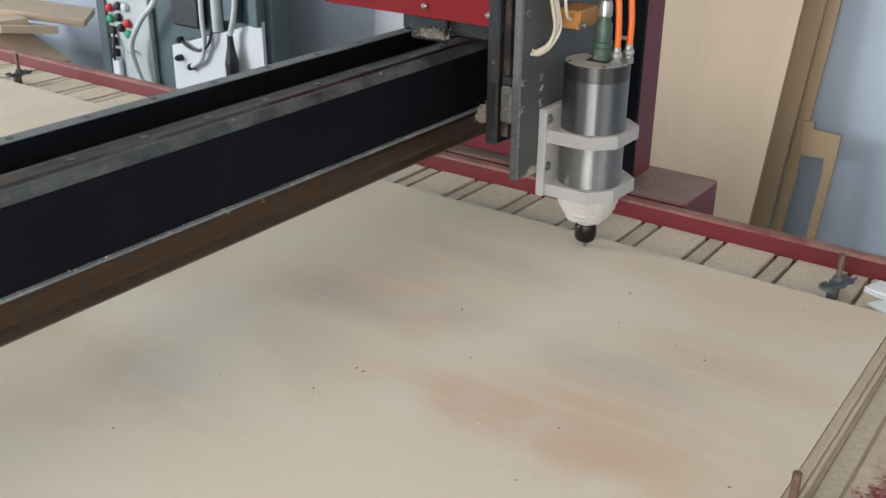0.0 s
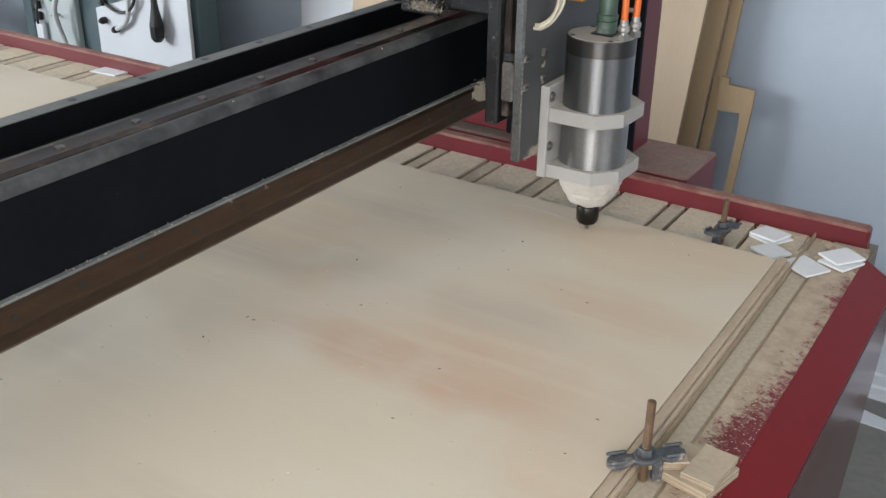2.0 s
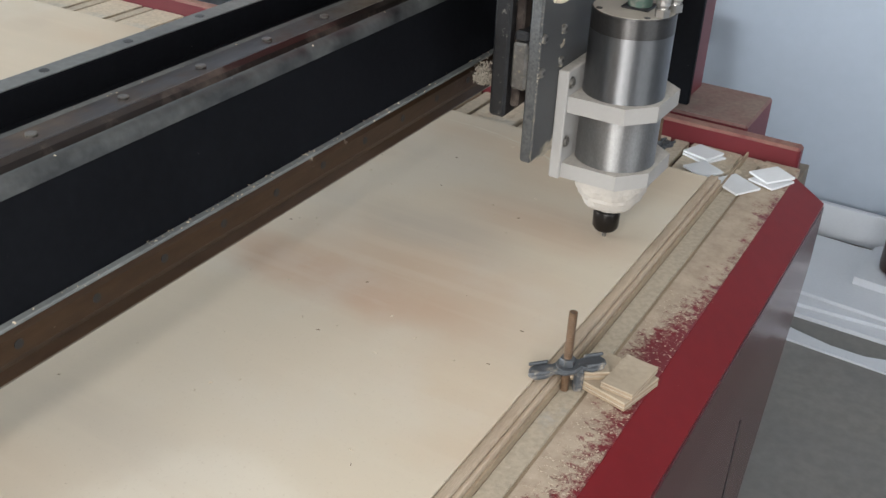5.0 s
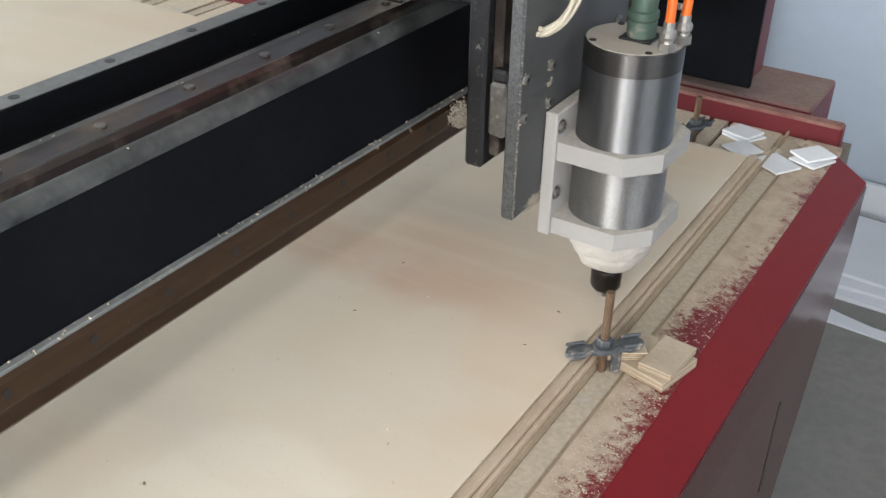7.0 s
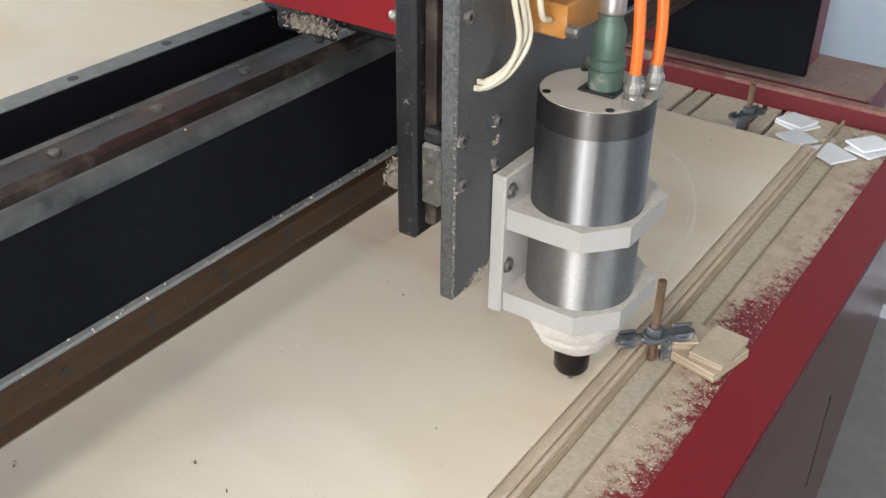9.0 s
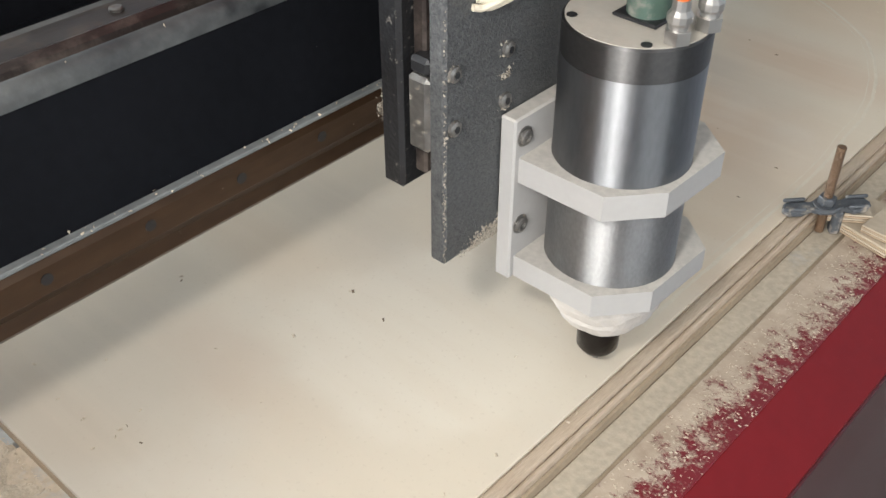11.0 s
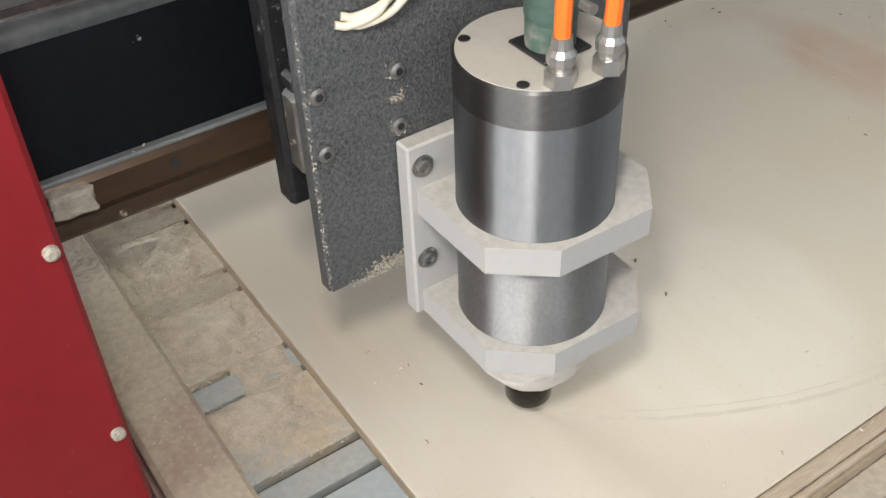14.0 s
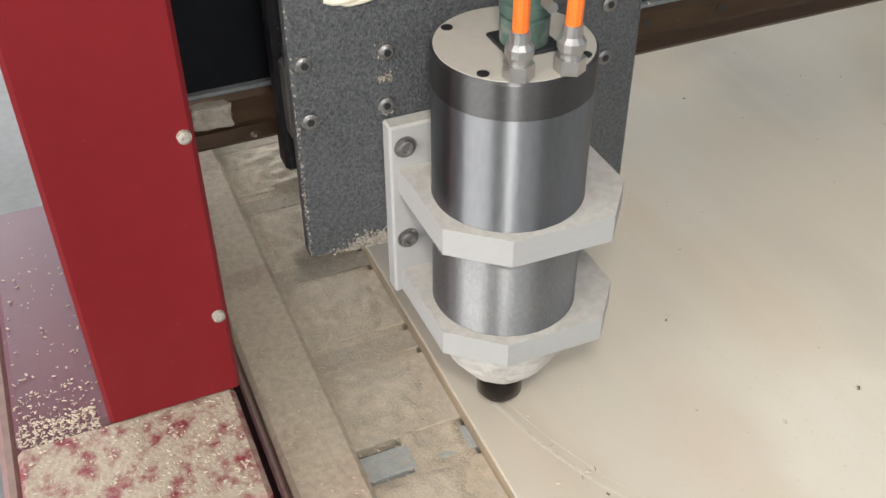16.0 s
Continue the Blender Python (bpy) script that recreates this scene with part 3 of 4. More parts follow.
# the folded end apron: flat, sloped band, upright face
apron = [(0.078, BED - 0.001), (0.102, BED - 0.001), (0.150, -0.048), (0.150, -0.150), (0.126, -0.74), (0.115, -0.74), (0.138, -0.152), (0.138, -0.056), (0.098, -0.026), (0.078, -0.026)]
ap = prism(apron, "y", -0.26, 1.335)
part("end_apron", ap, M["red"], table, "glossy red folded end panel")
# a second sheet over the upright face, in the red darkened for shade
part("apron_face", prism([(0.1502, -0.052), (0.1518, -0.054), (0.1518, -0.152), (0.1280, -0.739), (0.1264, -0.739), (0.1502, -0.150)], "y", -0.259, 1.334), M["red_shade"], table, "upright face of the red panel, its shade put into the darker colour")
part("apron_deck", box(0.0485, 0.101, -0.20, YF - 0.002, BED - 0.012, BED + 0.0005, 0.0008), M["apron_dust"], table, "sawdust caked over red paint")
# a thin black strip slanting down the upright face, barely proud of it
dark_strip = prism([(1.052, -0.270), (1.060, -0.270), (1.128, -0.500), (1.120, -0.500)], "x", 0.140, 0.1475)
for v in dark_strip.verts:
    v.co.x += 0.0405 * (v.co.z + 0.270)
part("panel_slit", dark_strip, M["black"], table, "thin black slanted strip on the end panel")
part("apron_foot", box(0.02, 0.112, 0.1, 0.25, FLOOR, -0.10, 0.004), M["red_dusty"], table)
part("apron_foot", box(0.02, 0.112, 1.05, 1.2, FLOOR, -0.10, 0.004), M["red_dusty"], table)

# slotted bed: a wide board, a slot, a narrow strip, a slot, and so on
GAP = 0.0075
CLEAN = (0, 1, 2)          # boards and strips whose near ends lie bare


def bed_piece(name, width, y0, y1, drop, material, store={}):
    """One board or strip of the bed; alike pieces share a mesh."""
    key = (name, y0, y1, material)
    if key in store:
        o = new(name, store[key])
        o.parent = table
    else:
        o = part(name, box(0, width, y0, y1, BED - 0.0115, BED - drop, 0.001), M[material], table)
        store[key] = o.data
    return o


for k in range(-1, 21):
    x1 = XS - P * k
    near = 0.012 if k in CLEAN else YN0 + 0.001
    if k >= 0:
        a, b = x1 + 0.031 + GAP, XS - P * (k - 1)
        bed_piece("bed_board", b - a, near, YF - 0.001, 0, "bed_caked").location.x = a
        if k in CLEAN:
            bed_piece("bed_board", b - a, YN0 + 0.001, 0.0118, 0, "bed" if k <= 1 else "bed_half").location.x = a
    a = x1 + (GAP if k >= 0 else 0.010)
    bed_piece("bed_strip", 0.031 - GAP, near, YF - 0.001, 0.001, "strip").location.x = a
    if k in CLEAN:
        bed_piece("bed_strip", 0.031 - GAP, YN0 + 0.001, 0.0118, 0.001, "strip_bare").location.x = a
for a, b, top in ((0.0178, 0.0206, -0.0105), (0.0446, 0.0483, BED - 0.0022)):
    part("slot_dust", box(a, b, -0.02, YF - 0.003, BED - 0.0118, top), M["slot_dust"], table, "brown sawdust packed in the slot")

# ---- the plywood sheet ----
sheet = thing("plywood_sheet", label="pale plywood sheet dusted with sawdust, clamped on the router bed", category="plywood")
part("veneer", box(-2.30, 0.0, 0.0, 1.22, -0.0042, 0.0, 0.0006), M["ply"], sheet)
part("core", box(-2.299, -0.0008, 0.0008, 1.2192, BED + 0.0004, -0.0044), M["ply_edge"], sheet, "brown layered plywood edge")
bt = thing("timber_batten", label="weathered brown timber batten along the end of the sheet", category="batten")
part("batten", box(0.0002, 0.0121, -0.02, 1.235, BED + 0.0008, -0.0014, 0.0022, seg=2), M["endwood"], bt)
part("split_edge", box(0.0123, 0.0175, -0.015, 1.232, BED + 0.0008, -0.0045, 0.0018, seg=2), M["endwood"], bt, "edge split along the grain")


# ---- gantry: origin on the tool's line, moves along the table ----
gantry = thing("gantry", (TOOL[0][1], 0, 0), "black steel gantry beam on red legs, filmed with sawdust", "gantry")
Y0, Y1 = -0.150, 1.42
part("beam", prism([(-0.1960, 0.152), (-0.1960, 0.199), (-0.2165, 0.2815), (-0.2285, 0.2815), (-0.2285, 0.2545), (-0.372, 0.2545), (-0.372, 0.166)], "y", Y0, Y1), M["beam"], gantry, "matt black box beam with a dusty face")
EDGE = [(-0.2283, 0.2817), (-0.2150, 0.2800), (-0.2154, 0.2845), (-0.2166, 0.2882), (-0.2188, 0.2908), (-0.2215, 0.2922), (-0.2250, 0.2928), (-0.2283, 0.2924)]
part("top_edge", prism(EDGE, "y", Y0, Y1), M["edge_worn"], gantry, "worn grey rounded top edge of the beam", True)
# upper guide: a bolted flat and a round-shouldered rail
part("guide_flat", box(-0.353, -0.335, Y0, Y1, 0.2550, 0.2600, 0.001), M["beam_top"], gantry, "light grey bolted flat bar")
part("upper_rail", prism([(-0.3345, 0.2550), (-0.2560, 0.2550), (-0.2565, 0.2670), (-0.2630, 0.2680), (-0.2670, 0.2620), (-0.2720, 0.2645), (-0.2760, 0.2725), (-0.2830, 0.2755), (-0.2900, 0.2725), (-0.2940, 0.2645), (-0.2985, 0.2615), (-0.3010, 0.2650), (-0.3340, 0.2650)], "y", Y0 + 0.02, Y1 - 0.02), M["rail_dark"], gantry, "oily brown upper guide rail", True)
part("back_member", box(-0.398, -0.3735, Y0, Y1, 0.15, 0.2850, 0.0015), M["beam"], gantry, "black rear tube")
part("back_cap", box(-0.3975, -0.3740, Y0, Y1, 0.2852, 0.2866, 0.0005), M["beam_top"], gantry, "dusty grey cap strip with screw holes")
part("lower_flat", box(-0.1958, -0.1885, Y0, Y1, 0.1955, 0.1990, 0.0008), M["beam_top"], gantry, "light grey strip over the lower rail")
part("lower_rail", prism([(-0.1958, 0.150), (-0.1925, 0.150), (-0.1895, 0.154), (-0.1915, 0.164), (-0.1865, 0.172), (-0.1865, 0.191), (-0.190, 0.195), (-0.1958, 0.195)], "y", Y0 + 0.012, Y1 - 0.02), M["rail_rust"], gantry, "rusty brown lower guide rail")
for i in range(20):
    y = -0.05 + i * 0.075
    part("rail_hole", lathe([(0.0042, -0.1880), (0.0042, -0.1860)], 10, (0, y, 0.1825), axis="x"), M["black"], gantry)
for i in range(14):
    y = -0.06 + i * 0.105
    part("cap_hole", lathe([(0.0050, 0.2860), (0.0050, 0.2870)], 12, (-0.3860, y, 0)), M["black"], gantry)
    part("flat_bolt", lathe([(0.0055, 0.2650), (0.0055, 0.2672), (0.004, 0.2680)], 12, (-0.319, y + 0.03, 0)), M["bolt"], gantry)
# the near leg, its foot, and the far ones
part("leg", box(-0.47, -0.042, -0.2435, -0.1535, 0.048, 0.62, 0.003), M["red"], gantry, "bright red sheet-metal leg")
for y, z in ((-0.160, 0.120), (-0.160, 0.258), (-0.160, 0.395)):
    part("leg_screw", lathe([(0.0044, -0.042), (0.0042, -0.0392), (0.0022, -0.0382)], 12, (0, y, z), axis="x"), M["clot"], gantry, "screw head under pale dust")
part("foot", box(-0.33, -0.050, -0.305, -0.158, -0.10, 0.047, 0.004), M["foot_top"], gantry, "dark red foot specked with sawdust")
part("foot_plate", box(-0.0495, 0.055, -0.305, -0.158, -0.10, 0.0472, 0.004), M["foot_crust"], gantry, "red foot end under a crust of sawdust")
part("foot_side", box(-0.33, 0.050, -0.318, -0.3055, -0.30, 0.035, 0.004), M["red_dusty"], gantry)
part("leg", box(-0.47, -0.060, 1.452, 1.545, 0.01, 0.62, 0.003), M["red_rail"], gantry, "dark red leg")
part("leg_plate", box(-0.30, -0.050, 1.440, 1.4515, 0.012, 0.62, 0.002), M["beam"], gantry, "black inner leg plate")
part("foot", box(-0.60, 0.050, 1.455, 1.615, -0.16, -0.006, 0.004), M["red_dusty"], gantry, "dusty dark red foot")
stop = box(-0.0125, 0.0125, -0.020, 0.020, -0.012, 0.014, 0.004, seg=2)
bmesh.ops.subdivide_edges(stop, edges=stop.edges, cuts=3, use_grid_fill=True)
for v in stop.verts:
    v.co *= 0.72 + 0.12 * noise.noise(v.co * 90) + 0.05 * noise.noise(v.co * 300)
part("rail_stop", stop, M["clot"], gantry, "end stop of the rail caked in tan dust", True).location = (-0.187, -0.122, 0.183)

chips = None
for sx, sz, n, sd in ((-0.1925, 0.1991, 170, 31), (-0.222, 0.2926, 16, 32), (-0.344, 0.2602, 24, 33), (-0.245, 0.2546, 40, 34)):
    q = lump(n, (0.0030, 0.33, 0.0003), 0.0010, sd)
    bmesh.ops.translate(q, verts=q.verts, vec=(sx, 0.55, sz))
    if chips is None:
        chips = q
    else:
        me = bpy.data.meshes.new("speck")
        q.to_mesh(me)
        q.free()
        chips.from_mesh(me)
        bpy.data.meshes.remove(me)
tagged(part("chip_dust", chips, M["chips"], gantry), "pale chips lodged on the ledges", kind="stuff")

# ---- the carriage that slides along the beam; origin on the spindle's axis ----
carr = thing("tool_carriage", (TOOL[0][1], TOOL[0][2], 0), "dusty black tool carriage with a dark hammered plate and red cover", "machine carriage")
part("tool_plate", box(-0.0745, -0.060, -0.1175, 0.128, 0.130, 0.62, 0.0025), M["plate"], carr, "dark grey hammered steel plate")
part("slide_bar", box(-0.118, -0.098, -0.118, 0.120, 0.178, 0.62, 0.003), M["carriage"], carr, "black steel slide plate")
for y in (-0.098, 0.085):
    part("z_rail", box(-0.0975, -0.0865, y - 0.009, y + 0.009, 0.190, 0.62, 0.002), M["rail_dark"], carr, "slim dark vertical rail")
    for z in (0.215, 0.45):
        part("rail_carriage", box(-0.0940, -0.0750, y - 0.019, y + 0.017, z, z + 0.055, 0.003), M["bolt"], carr, "grey bearing block")
        part("wiper", box(-0.0930, -0.0755, y - 0.018, y + 0.016, z + 0.0555, z + 0.068, 0.003), M["black"], carr)
part("saddle", box(-0.178, -0.1185, 0.000, 0.105, 0.21, 0.36, 0.004), M["carriage"], carr, "black saddle on the beam rails")
part("top_saddle", box(-0.34, -0.120, -0.030, 0.100, 0.306, 0.37, 0.004), M["carriage"], carr, "black saddle over the upper rail")
cover = part("cover", prism([(-0.112, 0.350), (-0.112, 0.62), (-0.430, 0.62), (-0.430, 0.350)], "y", -0.109, -0.1065, 0), M["red"], carr, "bright red cover sheet")
part("cover_back", box(-0.433, -0.430, -0.109, 0.11, 0.350, 0.62), M["red"], carr)
part("cover", box(-0.430, -0.112, 0.1075, 0.110, 0.350, 0.62), M["red"], carr, "bright red cover sheet")
part("cover_top", box(-0.433, -0.112, -0.109, 0.110, 0.6205, 0.623), M["red"], carr)
for x in (-0.122, -0.235, -0.35, -0.42):
    part("cover_screw", lathe([(0.005, -0.1085), (0.0045, -0.1125), (0.002, -0.114)], 12, (x, 0, 0.366), axis="y"), M["bolt"], carr)
for y, z in ((-0.1095, 0.278), (-0.109, 0.239), (-0.057, 0.276), (-0.0585, 0.239), (-0.1045, 0.376), (-0.1045, 0.46), (0.100, 0.278), (0.100, 0.239), (0.05, 0.278), (0.05, 0.37)):
    b = part("plate_bolt", lathe([(0.0055, -0.0602), (0.0055, -0.0575), (0.0035, -0.0565)], 14, (0, y, z), axis="x"), M["bolt"], carr)
    part("bolt_socket", lathe([(0.0026, -0.0575), (0.0026, -0.0562)], 6, (0, y, z), axis="x"), M["black"], b)
part("dust_clot", lump(1800, (0.0050, 0.004, 0.0085), 0.0014, 11), M["clot"], carr, "matted sawdust on the wiper").location = (-0.150, -0.072, 0.196)
part("dust_clot", lump(1800, (0.012, 0.005, 0.0055), 0.0014, 12), M["clot"], carr, "matted sawdust on the wiper").location = (-0.270, -0.040, 0.304)
part("wiper_block", box(-0.315, -0.245, -0.040, -0.031, 0.296, 0.335, 0.003), M["carriage"], carr, "black rubber rail wiper")
def cling(n, spread, size, seed, at, label):
    tagged(part("dust_edge", lump(n, spread, size, seed), M["clot"], carr), label, kind="stuff").location = at


cling(2400, (0.0006, 0.013, 0.005), 0.0008, 13, (-0.0597, -0.064, 0.1300), "pale dust caked on the plate's lower edge")
cling(160, (0.0005, 0.0006, 0.085), 0.0007, 14, (-0.0602, -0.1172, 0.134), "pale dust along the plate's corner")
for k, (y, z) in enumerate(((-0.1095, 0.274), (-0.109, 0.234), (-0.0575, 0.272), (-0.0585, 0.232), (-0.058, 0.255))):
    cling(90, (0.0005, 0.0028, 0.0036), 0.0009, 15 + k, (-0.0597, y, z), "pale dust clinging below a bolt")
part("valve_block", box(-0.0595, -0.018, -0.030, 0.035, 0.345, 0.372, 0.002), M["brass"], carr, "orange anodised valve block")
for y in (-0.026, 0.030):
    part("valve_fitting", lathe([(0.005, -0.018), (0.005, -0.010), (0.0035, -0.008)], 8, (0, y, 0.352), axis="x"), M["bolt"], carr)
for dy, dz in ((0.0, 0.0), (0.008, 0.004), (0.016, -0.002)):
    part("air_line", tube([(-0.050, -0.100 + dy, 0.60), (-0.045, -0.094 + dy, 0.46), (-0.038, -0.076 + dy, 0.385 + dz), (-0.038, -0.066 + dy, 0.350 + dz), (-0.046, -0.072 + dy * 0.6, 0.325 + dz), (-0.055, -0.086 + dy * 0.5, 0.316 + dz), (-0.0585, -0.094 + dy * 0.5, 0.317 + dz)], 0.0024), M["tube"], carr, "yellowed plastic air line", True)
part("air_line", tube([(-0.030, -0.034, 0.360), (-0.028, -0.052, 0.372), (-0.030, -0.060, 0.43), (-0.045, -0.060, 0.60)], 0.0024), M["tube"], carr, "yellowed plastic air line", True)

# ---- the spindle in its bracket ----
sp = thing("spindle_motor", (TOOL[0][1], TOOL[0][2], 0), "brushed steel water-cooled spindle in a dusty octagonal bracket", "spindle")
RS = 0.0485
part("body", lathe([(RS, 0.1872), (RS, 0.2745)], 64), M["steel"], sp, "brushed steel cylinder", True)
part("lower_body", lathe([(RS, 0.100), (RS, 0.1870)], 64), M["steel_low"], sp, "steel cylinder clouded by fine dust", True)
part("collar", lathe([(RS + 0.0002, 0.2748), (RS + 0.0002, 0.2965), (RS - 0.001, 0.298), (0.006, 0.298)], 64), M["steel_ring"], sp, "darker turned steel collar", True)
part("cap", lathe([(RS - 0.0015, 0.2975), (RS - 0.0015, 0.2985)], 64), M["steel_top"], sp, "dusty grey end cap")
for a in (222, 310, 44, 132):
    x, y = 0.0425 * math.cos(radians(a)), 0.0425 * math.sin(radians(a))
    part("cap_screw", lathe([(0.0036, 0.2985), (0.0036, 0.2992)], 12, (x, y, 0)), M["black"], sp)
# bracket
br = part("bracket", box(-0.0595, -0.046, -0.0620, 0.076, 0.0925, 0.229, 0.0015), M["cast"], sp, "dusty cast bracket with two octagonal rings")


def ring(z0, z1):
    """An octagonal clamp ring with a round bore."""
    outer = [(-0.046, -0.0565), (0.0245, -0.0558), (0.0530, -0.0222), (0.0545, 0.0465), (0.0235, 0.0715), (-0.046, 0.0715)]
    n = 48
    q = bmesh.new()
    vo, vi = [], []
    for i in range(n):
        a = 2 * math.pi * i / n
        d = Vector((math.cos(a), math.sin(a)))
        best = 9
        for (ax, ay), (bx, by) in zip(outer, outer[1:] + outer[:1]):
            ex, ey = bx - ax, by - ay
            den = d.x * ey - d.y * ex
            if abs(den) > 1e-9:
                t = (ax * ey - ay * ex) / den
                s = (ax * d.y - ay * d.x) / den
                if t > 0 and -1e-6 <= s <= 1 + 1e-6:
                    best = min(best, t)
        vo.append((d.x * best, d.y * best))
        vi.append((d.x * (RS + 0.0004), d.y * (RS + 0.0004)))
    # snap the nearest spoke to each corner
    for c in outer:
        k = min(range(n), key=lambda j: (vo[j][0] - c[0]) ** 2 + (vo[j][1] - c[1]) ** 2)
        vo[k] = c
    r = {}
    for nm, pts in (("o", vo), ("i", vi)):
        for z in (z0, z1):
            r[nm, z] = [q.verts.new((x, y, z)) for x, y in pts]
    for i in range(n):
        j = (i + 1) % n
        q.faces.new((r["o", z0][i], r["o", z0][j], r["o", z1][j], r["o", z1][i]))
        q.faces.new((r["i", z0][j], r["i", z0][i], r["i", z1][i], r["i", z1][j]))
        q.faces.new((r["o", z1][i], r["o", z1][j], r["i", z1][j], r["i", z1][i]))
        q.faces.new((r["o", z0][j], r["o", z0][i], r["i", z0][i], r["i", z0][j]))
    return q


part("ring", ring(0.1775, 0.1975), M["cast"], br)
part("ring", ring(0.0935, 0.1125), M["cast"], br)
for y in (-0.0515, 0.065):
    for z in (0.213, 0.139):
        part("bolt_seat", lathe([(0.0078, -0.0462), (0.0078, -0.0455)], 18, (0, y, z), axis="x"), M["bolt"], br)
        s = part("bracket_bolt", lathe([(0.0058, -0.0455), (0.0058, -0.0430), (0.0045, -0.0425), (0.0028, -0.0425), (0.0026, -0.0440)], 14, (0, y, z), axis="x"), M["bolt"], br)
NOSE = [(0.0482, 0.0923), (0.0478, 0.0860), (0.0470, 0.0800), (0.0448, 0.0785), (0.0440, 0.0720), (0.0425, 0.0700), (0.0405, 0.0690), (0.0395, 0.0630), (0.0372, 0.0612), (0.0355, 0.0605), (0.0342, 0.0560), (0.0325, 0.0515), (0.0290, 0.0480), (0.014, 0.0455)]
nose = lathe(NOSE, 64)
for v in nose.verts:
    k = 1 + 0.035 * noise.noise(v.co * 75) + 0.018 * noise.noise(v.co * 240)
    v.co = Vector((v.co.x * k, v.co.y * k, v.co.z + 0.0012 * noise.noise(v.co * 60 + Vector((3, 0, 0)))))
part("nose", nose, M["nose"], sp, "tapered nose caked with ridges of fine dust", True)
part("shaft", lathe([(0.0125, 0.036), (0.0125, 0.0445)], 24), M["chrome"], sp, "bright steel shaft", True)
part("collet_nut", lathe([(0.0085, 0.0105), (0.0135, 0.0115), (0.0168, 0.0165), (0.0172, 0.034), (0.0158, 0.0385), (0.0125, 0.0392)], 32), M["nut"], sp, "black collet nut", True)
part("cutter", lathe([(0.0028, -0.0030), (0.0028, 0.0108)], 16), M["bolt"], sp, "short steel cutter", True)
# power connector
con = part("connector", lathe([(0.0115, 0.3005), (0.0140, 0.3010), (0.0145, 0.3170), (0.0130, 0.3180), (0.0130, 0.3190), (0.0150, 0.3200), (0.0150, 0.3260), (0.0128, 0.3275), (0.0132, 0.350), (0.0100, 0.356), (0.0095, 0.362)], 28, (0.004, 0.004, 0)), M["green"], sp, "green metal power connector", True)
part("gasket", box(-0.0125, 0.0205, -0.0125, 0.0205, 0.2988, 0.3012, 0.0008), M["black"], con)
part("lock_pin", lathe([(0.003, 0.0150), (0.003, 0.024)], 10, (0.018, 0.0, 0.337), axis="x"), M["chrome"], con)
part("gland", lathe([(0.0095, 0.3622), (0.0110, 0.3640), (0.0110, 0.380), (0.009, 0.386)], 20, (0.004, 0.004, 0)), M["chrome"], con, "", True)
part("power_cable", tube([(0.004, 0.004, 0.385), (0.004, 0.004, 0.43), (-0.004, 0.004, 0.50), (-0.02, 0.0, 0.60)], 0.0065), M["black"], con, "thick black cable", True)
for (x, y), pts in (((0.038, -0.0165), [(0.038, -0.0165, 0.322), (0.037, -0.016, 0.36), (0.030, -0.014, 0.42), (0.015, -0.010, 0.50), (0.0, -0.008, 0.62)]),
                    ((0.0425, 0.0125), [(0.0425, 0.0125, 0.322), (0.0425, 0.0135, 0.36), (0.034, 0.016, 0.43), (0.018, 0.016, 0.52), (0.0, 0.012, 0.62)])):
    ho = part("hose", tube(pts, 0.0046), M["orange"], sp, "bright orange coolant hose", True)
    part("hex_fitting", lathe([(0.0088, 0.2988), (0.0088, 0.3075)], 6, (x, y, 0)), M["chrome"], ho)
    part("fitting", lathe([(0.0062, 0.3076), (0.0062, 0.3100), (0.0068, 0.3104), (0.0080, 0.3125), (0.0080, 0.3170), (0.0058, 0.3200), (0.0055, 0.3265)], 12, (x, y, 0)), M["chrome"], ho, "plated screw fitting")


# ---- clamps, scraps and cards on the table ----
def hold_down(name, at, turn, tall=0.085, rise=0.08):
    """A cast two-armed clamp on a threaded rod; rise is the slope of its arms."""
    c = thing(name, at, "dusty blue-grey cast iron clamp on a rusty threaded rod", "clamp", "hold-down clamps on the bed", rot=(0, 0, turn))

    def sloped(bm):
        for v in bm.verts:
            v.co.z += (v.co.x + 0.036) * rise
        return bm
    body = prism([(-0.040, -0.004), (-0.034, -0.012), (-0.022, -0.012), (-0.013, -0.007), (-0.004, -0.012), (0.006, -0.012), (0.014, -0.007), (0.024, -0.013), (0.036, -0.010), (0.040, 0.001), (0.034, 0.011), (0.022, 0.012), (0.013, 0.008), (0.004, 0.013), (-0.006, 0.012), (-0.014, 0.007), (-0.026, 0.012), (-0.037, 0.007)], "z", 0.0185, 0.0240, 0.0016)
    part("arm", sloped(body), M["clampm"], c)
    for a, b in ((-0.038, -0.018), (0.018, 0.038)):
        for y in (-0.0085, 0.0085):
            part("rib", sloped(box(a, b, y - 0.0022, y + 0.0022, 0.0238, 0.0272, 0.0012)), M["clampm"], c)
    part("heel", box(0.008, 0.018, -0.006, 0.006, 0.0, 0.0186 + 0.044 * rise, 0.002), M["clampm"], c)
    top = 0.0240 + 0.036 * rise
    part("washer", lathe([(0.0115, top - 0.0008), (0.0115, top + 0.0012)], 20), M["clampm"], c)
    part("nut", lathe([(0.0080, top + 0.0013), (0.0085, top + 0.0022), (0.0085, top + 0.0085), (0.0078, top + 0.0095)], 6), M["clampm"], c)
    rod = [(0.0044, 0.0)]
    z = 0.030
    while z < tall:
        rod += [(0.0046, z), (0.0041, z + 0.0012)]
        z += 0.0024
    part("threaded_rod", lathe(rod + [(0.0036, tall)], 14), M["rod"], c)
    return c


